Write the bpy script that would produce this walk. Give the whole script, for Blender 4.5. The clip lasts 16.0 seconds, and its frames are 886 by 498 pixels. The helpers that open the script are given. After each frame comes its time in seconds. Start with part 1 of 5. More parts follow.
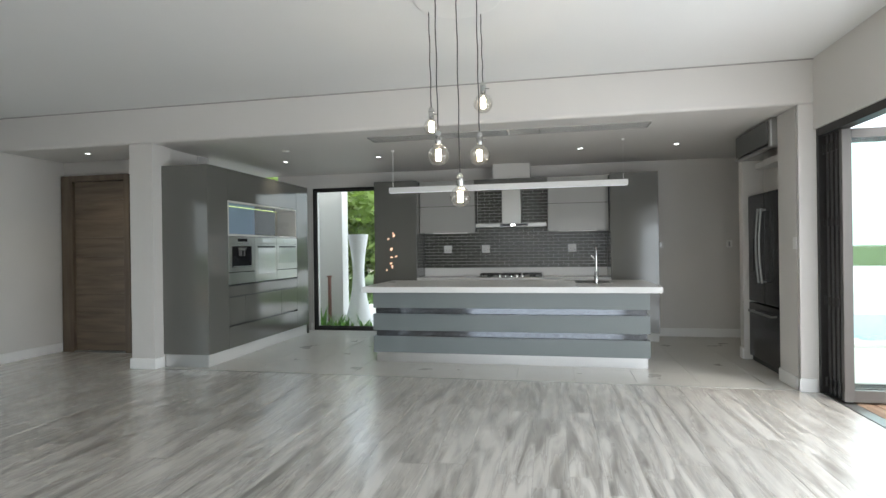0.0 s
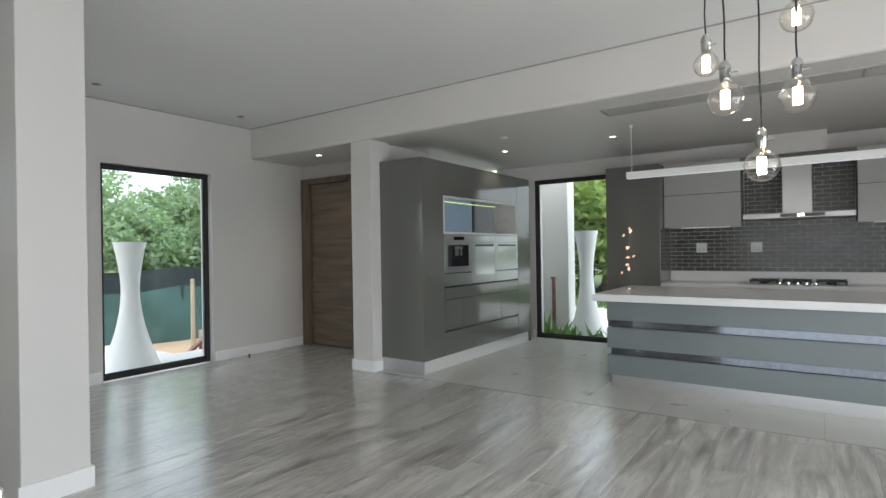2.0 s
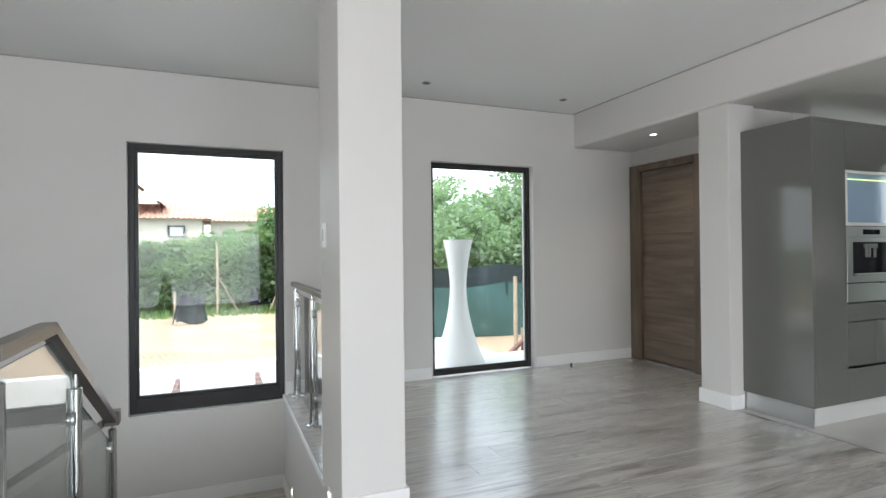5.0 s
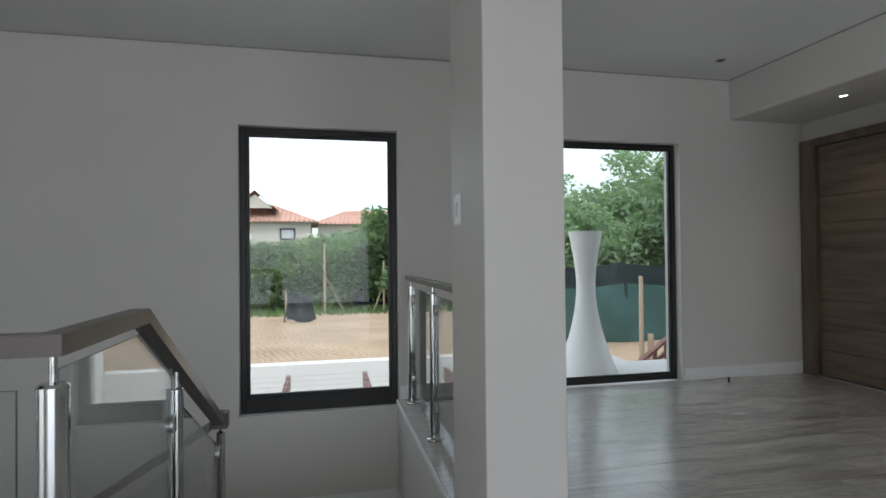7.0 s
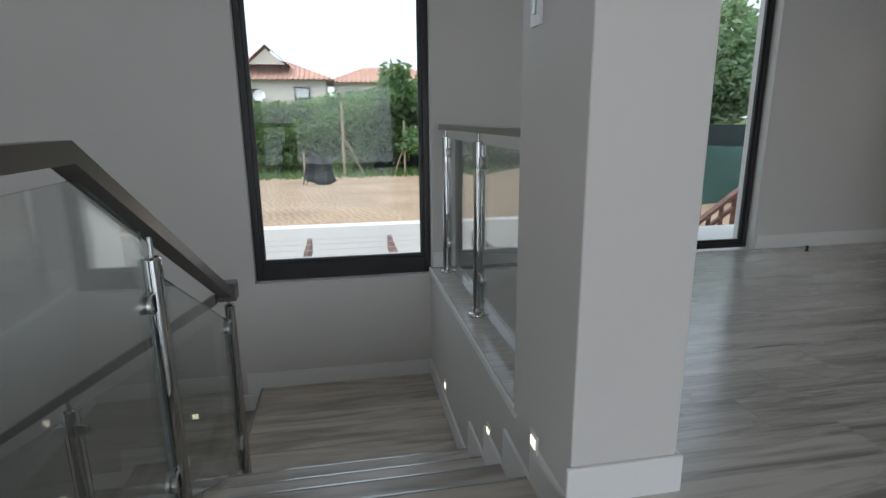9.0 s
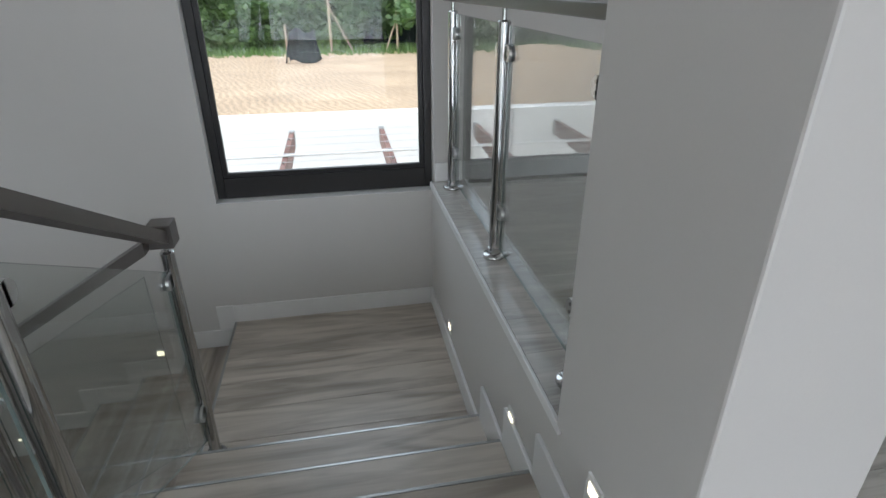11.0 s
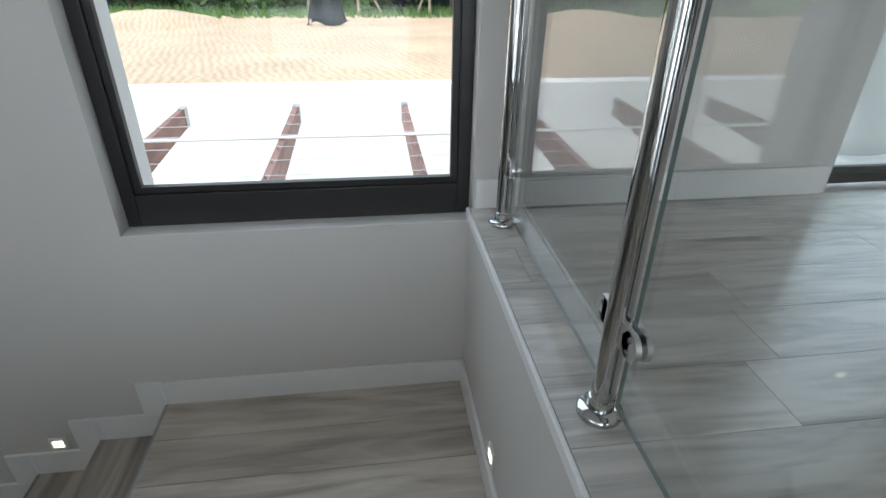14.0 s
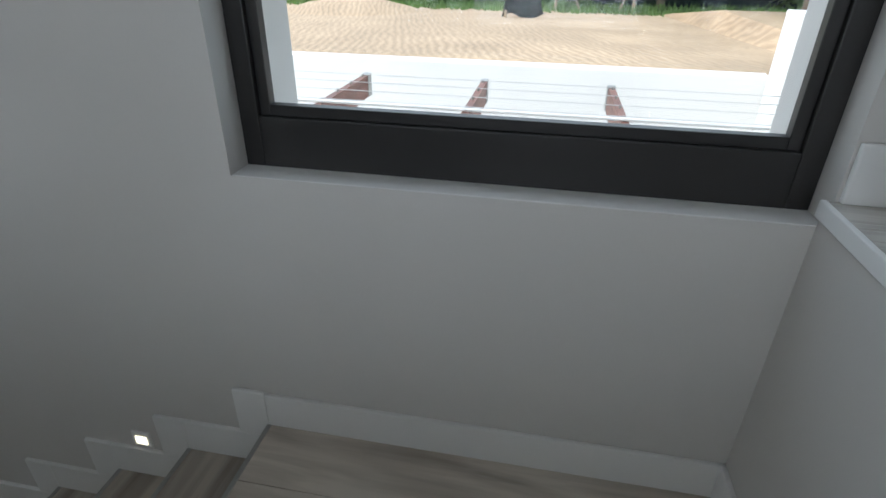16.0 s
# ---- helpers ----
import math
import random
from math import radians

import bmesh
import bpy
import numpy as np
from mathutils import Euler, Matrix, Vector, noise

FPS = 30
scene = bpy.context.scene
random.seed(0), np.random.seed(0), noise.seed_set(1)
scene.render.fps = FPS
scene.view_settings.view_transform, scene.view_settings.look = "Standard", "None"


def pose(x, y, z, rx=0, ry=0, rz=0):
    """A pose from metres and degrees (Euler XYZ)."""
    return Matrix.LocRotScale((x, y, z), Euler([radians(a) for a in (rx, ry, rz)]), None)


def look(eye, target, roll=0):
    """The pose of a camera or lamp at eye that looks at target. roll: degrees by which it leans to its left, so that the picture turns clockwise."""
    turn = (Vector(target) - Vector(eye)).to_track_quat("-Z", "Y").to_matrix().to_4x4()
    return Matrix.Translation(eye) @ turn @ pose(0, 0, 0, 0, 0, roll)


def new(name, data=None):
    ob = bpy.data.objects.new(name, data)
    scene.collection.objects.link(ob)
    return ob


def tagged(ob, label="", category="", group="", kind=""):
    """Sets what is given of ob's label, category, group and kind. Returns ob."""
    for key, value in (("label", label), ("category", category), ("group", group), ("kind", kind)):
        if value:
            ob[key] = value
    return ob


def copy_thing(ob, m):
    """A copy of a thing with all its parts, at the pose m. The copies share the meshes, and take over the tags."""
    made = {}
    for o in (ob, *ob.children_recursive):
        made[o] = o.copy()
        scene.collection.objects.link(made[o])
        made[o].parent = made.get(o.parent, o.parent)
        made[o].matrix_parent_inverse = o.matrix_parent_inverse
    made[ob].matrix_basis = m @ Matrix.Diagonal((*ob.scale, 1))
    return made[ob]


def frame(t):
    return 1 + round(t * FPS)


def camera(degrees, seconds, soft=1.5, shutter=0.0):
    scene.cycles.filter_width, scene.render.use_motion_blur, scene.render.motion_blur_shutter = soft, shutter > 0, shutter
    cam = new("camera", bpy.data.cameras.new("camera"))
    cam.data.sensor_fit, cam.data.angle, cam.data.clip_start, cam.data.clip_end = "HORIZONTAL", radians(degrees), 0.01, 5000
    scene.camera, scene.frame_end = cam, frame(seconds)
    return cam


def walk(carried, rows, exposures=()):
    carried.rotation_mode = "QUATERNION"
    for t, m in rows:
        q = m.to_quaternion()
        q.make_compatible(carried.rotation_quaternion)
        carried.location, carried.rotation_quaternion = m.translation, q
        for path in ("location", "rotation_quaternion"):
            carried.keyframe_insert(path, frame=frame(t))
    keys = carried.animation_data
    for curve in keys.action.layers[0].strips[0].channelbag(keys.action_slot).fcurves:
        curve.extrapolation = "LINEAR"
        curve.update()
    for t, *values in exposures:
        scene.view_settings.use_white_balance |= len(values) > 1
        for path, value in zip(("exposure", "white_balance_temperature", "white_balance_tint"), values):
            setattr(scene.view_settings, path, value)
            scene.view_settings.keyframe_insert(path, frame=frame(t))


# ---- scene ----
cam = camera(78.5, 16.0)
PATH = [
    (0, (0.327, -0.121, 1.361), (-0.068, 1.84, 1.359), -0.8),
    (0.5, (0.222, 0.116, 1.383), (-0.308, 2.045, 1.373), -0.9),
    (1, (0.126, 0.363, 1.396), (-0.572, 2.236, 1.384), -1.0),
    (1.5, (0.038, 0.617, 1.387), (-0.871, 2.399, 1.383), -0.8),
    (2, (-0.075, 0.832, 1.374), (-1.215, 2.474, 1.376), -0.9),
    (2.5, (-0.166, 0.914, 1.361), (-1.488, 2.415, 1.374), -0.8),
    (3, (-0.25, 1.039, 1.387), (-1.711, 2.405, 1.394), -0.7),
    (3.5, (-0.412, 1.161, 1.367), (-1.989, 2.392, 1.382), -0.6),
    (4, (-0.556, 1.275, 1.365), (-2.261, 2.32, 1.38), -0.7),
    (4.5, (-0.7, 1.329, 1.377), (-2.491, 2.218, 1.387), -0.6),
    (5, (-0.881, 1.353, 1.383), (-2.728, 2.122, 1.392), -0.6),
    (7.5, (-1.779, 1.305, 1.229), (-3.745, 1.673, 1.211), -0.5),
    (8, (-1.965, 1.304, 1.191), (-3.927, 1.662, 1.043), -0.5),
    (8.5, (-2.125, 1.303, 1.164), (-4.071, 1.652, 0.862), -0.6),
    (9, (-2.317, 1.309, 1.136), (-4.231, 1.655, 0.669), -0.5),
    (9.5, (-2.487, 1.32, 1.122), (-4.36, 1.661, 0.509), -0.5),
    (12, (-3.575, 1.464, 1.137), (-5.31, 1.797, 0.199), 0.4),
    (12.5, (-3.806, 1.502, 1.129), (-5.534, 1.826, 0.176), 0.5),
    (13, (-4.008, 1.516, 1.123), (-5.733, 1.83, 0.162), 0.6),
    (13.5, (-4.235, 1.544, 0.975), (-5.965, 1.831, 0.012), 0.8),
    (14, (-4.437, 1.571, 0.904), (-6.172, 1.812, -0.062), 0.8),
    (14.5, (-4.669, 1.523, 0.786), (-6.412, 1.704, -0.178), 0.8),
    (15, (-4.89, 1.468, 0.664), (-6.636, 1.535, -0.307), 0.9),
    (15.5, (-5.075, 1.437, 0.574), (-6.813, 1.323, -0.385), 1.0),
    (16, (-5.243, 1.364, 0.43), (-6.967, 1.047, -0.522), 0.9),
]
EXPOSURES = [
    (0.0, -0.03, 6100, 7), (1.5, -0.02, 6100, 8), (2.5, -0.20, 6100, 9), (3.5, 0.18, 6080, 10), (4.2, 0.32, 6080, 10), (5.2, 0.24, 6080, 10), (7.3, -0.85, 6000, 10),
    (9.7, -0.66, 5930, 10), (11.8, -0.05, 5930, 10), (13.5, 0.0, 5880, 9), (16.0, -0.36, 5800, 8),
]
walk(cam, [(t, look(eye, target, roll)) for t, eye, target, roll in PATH], EXPOSURES)
SKY, DAY_EAST, FILL_SOUTH = 0.41, 120.0, 15.0

# ---- world and light ----
world = bpy.data.worlds.new("world")
scene.world = world
world.use_nodes = True
_wn, _wl = world.node_tree.nodes, world.node_tree.links
_sky = _wn.new("ShaderNodeTexSky")
_sky.sky_type, _sky.sun_disc = "NISHITA", False
_sky.sun_elevation, _sky.sun_rotation = radians(48), radians(140)
_sky.air_density, _sky.dust_density, _sky.ozone_density = 1.0, 6.0, 1.0
_mix = _wn.new("ShaderNodeMix")
_mix.data_type = "RGBA"
_mix.inputs["Factor"].default_value = 0.6
_mix.inputs["B"].default_value = (8.0, 8.2, 8.4, 1)      # bright cloud cover
_wl.new(_sky.outputs[0], _mix.inputs["A"])
_wl.new(_mix.outputs["Result"], _wn["Background"].inputs["Color"])
_wn["Background"].inputs["Strength"].default_value = SKY

sun = new("sun", bpy.data.lights.new("sun", "SUN"))
sun.data.energy, sun.data.angle, sun.data.color = 1.25, radians(14), (1.0, 0.96, 0.9)
sun.matrix_world = look((0, 0, 0), (-0.43, 0.51, -0.74))


def area_lamp(name, eye, target, sx, sy, watts, colour=(1, 1, 1)):
    d = bpy.data.lights.new(name, "AREA")
    d.shape, d.size, d.size_y, d.energy, d.color = "RECTANGLE", sx, sy, watts, colour
    ob = new(name, d)
    ob.matrix_world = look(eye, target)
    return ob


# daylight entering by the open folding doors, and an added fill at an assumed, unseen south opening
area_lamp("daylight_east", (2.9, 1.8, 1.0), (0, 1.8, 1.15), 4.6, 1.8, DAY_EAST, (0.93, 0.97, 1.0))
area_lamp("south_fill", (0.05, -3.88, 0.9), (0.05, 0, 0.4), 4.3, 1.7, FILL_SOUTH, (0.93, 0.97, 1.0))

# ---- materials ----


def nodes_of(name):
    m = bpy.data.materials.new(name)
    m.use_nodes = True
    n, l = m.node_tree.nodes, m.node_tree.links
    return m, n, l, n["Principled BSDF"]


def surface(name, colour, rough=0.5, metal=0.0, vary=0.08, scale=6.0, fine=90.0, bump=0.05, coat=0.0, stretch=(1, 1, 1), per_object=0.0, rough_vary=0.08, spec=0.5):
    """A plain material with variation at two scales, in metres."""
    m, n, l, p = nodes_of(name)
    geo = n.new("ShaderNodeNewGeometry")
    mp = n.new("ShaderNodeMapping")
    mp.inputs["Scale"].default_value = stretch
    l.new(geo.outputs["Position"], mp.inputs["Vector"])
    big, small = n.new("ShaderNodeTexNoise"), n.new("ShaderNodeTexNoise")
    big.inputs["Scale"].default_value, big.inputs["Detail"].default_value = scale, 5
    small.inputs["Scale"].default_value, small.inputs["Detail"].default_value = fine, 3
    l.new(mp.outputs[0], big.inputs["Vector"])
    l.new(mp.outputs[0], small.inputs["Vector"])
    add = n.new("ShaderNodeMath")
    add.operation = "MULTIPLY_ADD"
    l.new(small.outputs["Fac"], add.inputs[0])
    add.inputs[1].default_value = 0.4
    l.new(big.outputs["Fac"], add.inputs[2])
    mr = n.new("ShaderNodeMapRange")
    mr.inputs["From Min"].default_value, mr.inputs["From Max"].default_value = 0.35, 1.05
    mr.inputs["To Min"].default_value, mr.inputs["To Max"].default_value = 1 - vary, 1 + vary
    l.new(add.outputs[0], mr.inputs["Value"])
    val = mr.outputs[0]
    if per_object:
        info = n.new("ShaderNodeObjectInfo")
        r = n.new("ShaderNodeMapRange")
        r.inputs["To Min"].default_value, r.inputs["To Max"].default_value = 1 - per_object, 1 + per_object
        l.new(info.outputs["Random"], r.inputs["Value"])
        mul = n.new("ShaderNodeMath")
        mul.operation = "MULTIPLY"
        l.new(val, mul.inputs[0])
        l.new(r.outputs[0], mul.inputs[1])
        val = mul.outputs[0]
    mixc = n.new("ShaderNodeVectorMath")
    mixc.operation = "SCALE"
    mixc.inputs[0].default_value = colour
    l.new(val, mixc.inputs["Scale"])
    l.new(mixc.outputs[0], p.inputs["Base Color"])
    p.inputs["Metallic"].default_value = metal
    rr = n.new("ShaderNodeMapRange")
    rr.inputs["To Min"].default_value, rr.inputs["To Max"].default_value = max(0.02, rough - rough_vary), min(1, rough + rough_vary)
    l.new(big.outputs["Fac"], rr.inputs["Value"])
    l.new(rr.outputs[0], p.inputs["Roughness"])
    p.inputs["Specular IOR Level"].default_value = spec
    p.inputs["Coat Weight"].default_value = coat
    p.inputs["Coat Roughness"].default_value = 0.04
    if bump:
        b = n.new("ShaderNodeBump")
        b.inputs["Strength"].default_value, b.inputs["Distance"].default_value = bump, 0.004
        l.new(small.outputs["Fac"], b.inputs["Height"])
        l.new(b.outputs[0], p.inputs["Normal"])
    return m


def wood(name, light, dark, along="y", rough=0.36, contrast=0.55, knots=1.0, island=False, coat=0.0, broad=14):
    """Boards with long wavy grain; each board is shifted by its own random number."""
    m, n, l, p = nodes_of(name)
    geo = n.new("ShaderNodeNewGeometry")
    info = n.new("ShaderNodeObjectInfo")
    shift = n.new("ShaderNodeVectorMath")
    shift.operation = "MULTIPLY_ADD"
    l.new(geo.outputs["Random Per Island"] if island else info.outputs["Random"], shift.inputs[0])
    shift.inputs[1].default_value = (37.0, 53.0, 11.0)
    l.new(geo.outputs["Position"], shift.inputs[2])
    mp = n.new("ShaderNodeMapping")
    mp.inputs["Scale"].default_value = {"y": (broad, 1.4, broad), "x": (1.4, broad, broad), "z": (broad, broad, 1.4)}[along]
    l.new(shift.outputs[0], mp.inputs["Vector"])
    a = n.new("ShaderNodeTexNoise")
    a.inputs["Scale"].default_value, a.inputs["Detail"].default_value, a.inputs["Distortion"].default_value = 0.9, 3, 0.9 * knots
    l.new(mp.outputs[0], a.inputs["Vector"])
    mp2 = n.new("ShaderNodeMapping")
    mp2.inputs["Scale"].default_value = {"y": (120, 4, 120), "x": (4, 120, 120), "z": (120, 120, 4)}[along]
    l.new(shift.outputs[0], mp2.inputs["Vector"])
    b = n.new("ShaderNodeTexNoise")
    b.inputs["Scale"].default_value, b.inputs["Detail"].default_value = 1.0, 3
    l.new(mp2.outputs[0], b.inputs["Vector"])
    add = n.new("ShaderNodeMath")
    add.operation = "MULTIPLY_ADD"
    l.new(b.outputs["Fac"], add.inputs[0])
    add.inputs[1].default_value = 0.12
    mp3, c, add2 = n.new("ShaderNodeMapping"), n.new("ShaderNodeTexNoise"), n.new("ShaderNodeMath")
    mp3.inputs["Scale"].default_value = {"y": (26, 2.2, 26), "x": (2.2, 26, 26), "z": (26, 26, 2.2)}[along]
    c.inputs["Scale"].default_value, c.inputs["Detail"].default_value, c.inputs["Distortion"].default_value = 1.0, 5, 1.8 * knots
    l.new(shift.outputs[0], mp3.inputs["Vector"])
    l.new(mp3.outputs[0], c.inputs["Vector"])
    add2.operation = "MULTIPLY_ADD"
    l.new(c.outputs["Fac"], add2.inputs[0])
    add2.inputs[1].default_value = 0.26
    mean = n.new("ShaderNodeMath")
    mean.operation = "MULTIPLY_ADD"
    l.new(a.outputs["Fac"], mean.inputs[0])
    mean.inputs[1].default_value, mean.inputs[2].default_value = 1.45, -0.30
    l.new(mean.outputs[0], add2.inputs[2])
    l.new(add2.outputs[0], add.inputs[2])
    ramp = n.new("ShaderNodeValToRGB")
    ramp.color_ramp.elements[0].position, ramp.color_ramp.elements[1].position = 0.6 - contrast / 2.6, 0.6 + contrast / 4
    ramp.color_ramp.elements[0].color, ramp.color_ramp.elements[1].color = (*dark, 1), (*light, 1)
    l.new(add.outputs[0], ramp.inputs[0])
    tone = n.new("ShaderNodeMapRange")
    tone.inputs["To Min"].default_value, tone.inputs["To Max"].default_value = 0.95, 1.05
    l.new(geo.outputs["Random Per Island"] if island else info.outputs["Random"], tone.inputs["Value"])
    sc = n.new("ShaderNodeVectorMath")
    sc.operation = "SCALE"
    l.new(ramp.outputs[0], sc.inputs[0])
    l.new(tone.outputs[0], sc.inputs["Scale"])
    l.new(sc.outputs[0], p.inputs["Base Color"])
    rr = n.new("ShaderNodeMapRange")
    rr.inputs["To Min"].default_value, rr.inputs["To Max"].default_value = rough + 0.08, rough - 0.08
    l.new(a.outputs["Fac"], rr.inputs["Value"])
    l.new(rr.outputs[0], p.inputs["Roughness"])
    bp = n.new("ShaderNodeBump")
    p.inputs["Coat Weight"].default_value, p.inputs["Coat Roughness"].default_value = coat, 0.2
    bp.inputs["Strength"].default_value, bp.inputs["Distance"].default_value = 0.03, 0.002
    l.new(b.outputs["Fac"], bp.inputs["Height"])
    l.new(bp.outputs[0], p.inputs["Normal"])
    return m


def pane_glass(name, tint=(1, 1, 1), base=0.02, power=5.0):
    """Thin pane: clear, with a gloss that grows towards grazing angles."""
    m, n, l, p = nodes_of(name)
    n.remove(p)
    tr, gl, mx, lw = n.new("ShaderNodeBsdfTransparent"), n.new("ShaderNodeBsdfGlossy"), n.new("ShaderNodeMixShader"), n.new("ShaderNodeLayerWeight")
    tr.inputs["Color"].default_value = (*tint, 1)
    gl.inputs["Roughness"].default_value = 0.01
    lw.inputs["Blend"].default_value = 0.5
    pw, ma = n.new("ShaderNodeMath"), n.new("ShaderNodeMath")
    pw.operation, ma.operation = "POWER", "MULTIPLY_ADD"
    l.new(lw.outputs["Facing"], pw.inputs[0])
    pw.inputs[1].default_value = power
    l.new(pw.outputs[0], ma.inputs[0])
    ma.inputs[1].default_value, ma.inputs[2].default_value = 0.9, base
    l.new(ma.outputs[0], mx.inputs[0])
    l.new(tr.outputs[0], mx.inputs[1])
    l.new(gl.outputs[0], mx.inputs[2])
    l.new(mx.outputs[0], n["Material Output"].inputs["Surface"])
    return m


def leafy(name, colour, vary=0.45):
    """Leaves that let some light through."""
    m = surface(name, colour, 0.55, vary=vary, scale=0.8, fine=7, bump=0.0, per_object=0.15)
    n, l = m.node_tree.nodes, m.node_tree.links
    p = n["Principled BSDF"]
    tl, mx = n.new("ShaderNodeBsdfTranslucent"), n.new("ShaderNodeMixShader")
    col = p.inputs["Base Color"].links[0].from_socket
    warm = n.new("ShaderNodeVectorMath")
    warm.operation = "MULTIPLY"
    warm.inputs[1].default_value = (1.5, 1.6, 0.8)
    l.new(col, warm.inputs[0])
    l.new(warm.outputs[0], tl.inputs["Color"])
    mx.inputs[0].default_value = 0.45
    l.new(p.outputs[0], mx.inputs[1])
    l.new(tl.outputs[0], mx.inputs[2])
    l.new(mx.outputs[0], n["Material Output"].inputs["Surface"])
    return m


def glow(name, colour, strength):
    m, n, l, p = nodes_of(name)
    p.inputs["Base Color"].default_value = (0.8, 0.8, 0.8, 1)
    p.inputs["Emission Color"].default_value = (*colour, 1)
    p.inputs["Emission Strength"].default_value = strength
    return m


M_WALL = surface("wall_paint", (0.63, 0.61, 0.583), 0.5, vary=0.025, scale=1.3, fine=160, bump=0.06, spec=0.3)
M_CEIL = surface("ceiling_paint", (0.75, 0.75, 0.74), 0.7, vary=0.02, scale=0.9, fine=120, bump=0.03, spec=0.2)
M_TRIM = surface("white_trim_paint", (0.80, 0.795, 0.78), 0.35, vary=0.02, scale=3, fine=80, bump=0.02)
M_OUT = surface("outside_plaster", (0.76, 0.75, 0.73), 0.8, vary=0.05, scale=1.2, fine=60, bump=0.2)
M_OUTGREY = surface("grey_plaster", (0.70, 0.69, 0.66), 0.8, vary=0.06, scale=1.2, fine=60, bump=0.2)
M_FLOOR = wood("grey_oak_laminate", (0.60, 0.575, 0.53), (0.25, 0.232, 0.206), "y", 0.27, contrast=0.72, knots=1.0, coat=0.7)
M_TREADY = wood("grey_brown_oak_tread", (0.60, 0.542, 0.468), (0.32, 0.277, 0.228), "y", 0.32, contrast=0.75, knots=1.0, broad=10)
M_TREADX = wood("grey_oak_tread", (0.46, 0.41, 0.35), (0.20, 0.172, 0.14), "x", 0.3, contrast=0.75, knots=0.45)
M_JOINT = surface("floor_underlay", (0.22, 0.207, 0.19), 0.9)
M_TILE = surface("porcelain_floor_tile", (0.50, 0.49, 0.455), 0.29, vary=0.05, scale=2.5, fine=40, bump=0.015, per_object=0.03, rough_vary=0.05)
M_GROUT = surface("floor_grout", (0.40, 0.39, 0.36), 0.9)
M_GLOSS = surface("grey_gloss_lacquer", (0.135, 0.134, 0.122), 0.09, vary=0.02, scale=2, fine=30, bump=0.0, coat=0.15, rough_vary=0.03)
M_ISLAND = surface("blue_grey_satin_lacquer", (0.165, 0.187, 0.192), 0.32, vary=0.02, scale=2, fine=30, bump=0.0, coat=0.08, rough_vary=0.01)
M_PALE = surface("pale_grey_gloss_lacquer", (0.38, 0.375, 0.355), 0.18, vary=0.02, scale=2, fine=30, bump=0.0, coat=0.15, rough_vary=0.04)
M_QUARTZ = surface("white_quartz", (0.74, 0.74, 0.735), 0.18, vary=0.03, scale=30, fine=400, bump=0.0, rough_vary=0.04)
M_PLINTH = surface("brushed_aluminium_plinth", (0.62, 0.62, 0.62), 0.32, 1.0, vary=0.05, scale=4, fine=60, bump=0.03, stretch=(1, 1, 20))
M_WPLINTH = surface("pale_plinth_laminate", (0.62, 0.615, 0.59), 0.3, vary=0.02, scale=3, fine=60, bump=0.01)
M_STEEL = surface("brushed_stainless_steel", (0.40, 0.40, 0.39), 0.30, 1.0, vary=0.025, scale=5, fine=220, bump=0.0, rough_vary=0.03)
M_CHROME = surface("polished_stainless_steel", (0.54, 0.54, 0.53), 0.07, 1.0, vary=0.03, scale=8, fine=90, bump=0.0, rough_vary=0.03)
M_CLAMP = surface("satin_steel_clamp", (0.68, 0.68, 0.67), 0.38, 1.0, vary=0.03, scale=8, fine=90, bump=0.0, rough_vary=0.03)
M_RAIL = surface("satin_steel_handrail", (0.16, 0.145, 0.135), 0.34, 0.6, vary=0.06, scale=5, fine=120, bump=0.02, stretch=(1, 20, 20))
M_MIRROR = surface("mirror_finish_strip", (0.19, 0.205, 0.23), 0.06, 1.0, vary=0.03, scale=3, fine=30, bump=0.0, rough_vary=0.02)
M_BEIGE = surface("beige_laminate", (0.50, 0.48, 0.43), 0.35, vary=0.03, bump=0.0)
M_BLACK = surface("black_plastic", (0.02, 0.02, 0.021), 0.4, vary=0.1, scale=8, bump=0.02)
M_BLACKGLASS = surface("black_glass", (0.012, 0.012, 0.014), 0.06, vary=0.05, bump=0.0, spec=0.3, rough_vary=0.02)
# pale bluish base colour carries the daylight reflected by the oven glass
M_WHITEGLASS = surface("pale_reflection_glass", (0.52, 0.55, 0.55), 0.08, vary=0.02, bump=0.0, coat=1.0, rough_vary=0.02)
# blue base colour stands in for sky reflected in the niche door
M_BLUEGLASS = surface("sky_reflection_glass", (0.30, 0.40, 0.52), 0.08, vary=0.03, bump=0.0, coat=1.0, rough_vary=0.02)
M_FRAME = surface("dark_bronze_aluminium", (0.030, 0.028, 0.027), 0.42, 0.3, vary=0.06, scale=5, fine=150, bump=0.03)
M_LEAF = surface("grey_aluminium_frame", (0.13, 0.125, 0.12), 0.42, 0.4, vary=0.05, scale=5, fine=150, bump=0.03)
M_DOOR = wood("walnut_veneer", (0.20, 0.152, 0.108), (0.115, 0.084, 0.058), "x", 0.42, contrast=0.8, knots=0.5)
M_DOORF = wood("walnut_frame", (0.18, 0.136, 0.095), (0.10, 0.072, 0.05), "z", 0.42, contrast=0.8, knots=0.5)
M_BRICK = surface("glazed_grey_tile", (0.066, 0.066, 0.054), 0.22, vary=0.14, scale=14, fine=60, bump=0.03, coat=0.15, spec=0.35, per_object=0.22, rough_vary=0.06)
M_BGROUT = surface("light_grout", (0.50, 0.49, 0.465), 0.9, bump=0.2)
M_WHITE = surface("white_plastic", (0.78, 0.775, 0.76), 0.35, vary=0.02, bump=0.0)
M_ROPE = surface("black_cord", (0.015, 0.015, 0.015), 0.8, vary=0.1, bump=0.1)
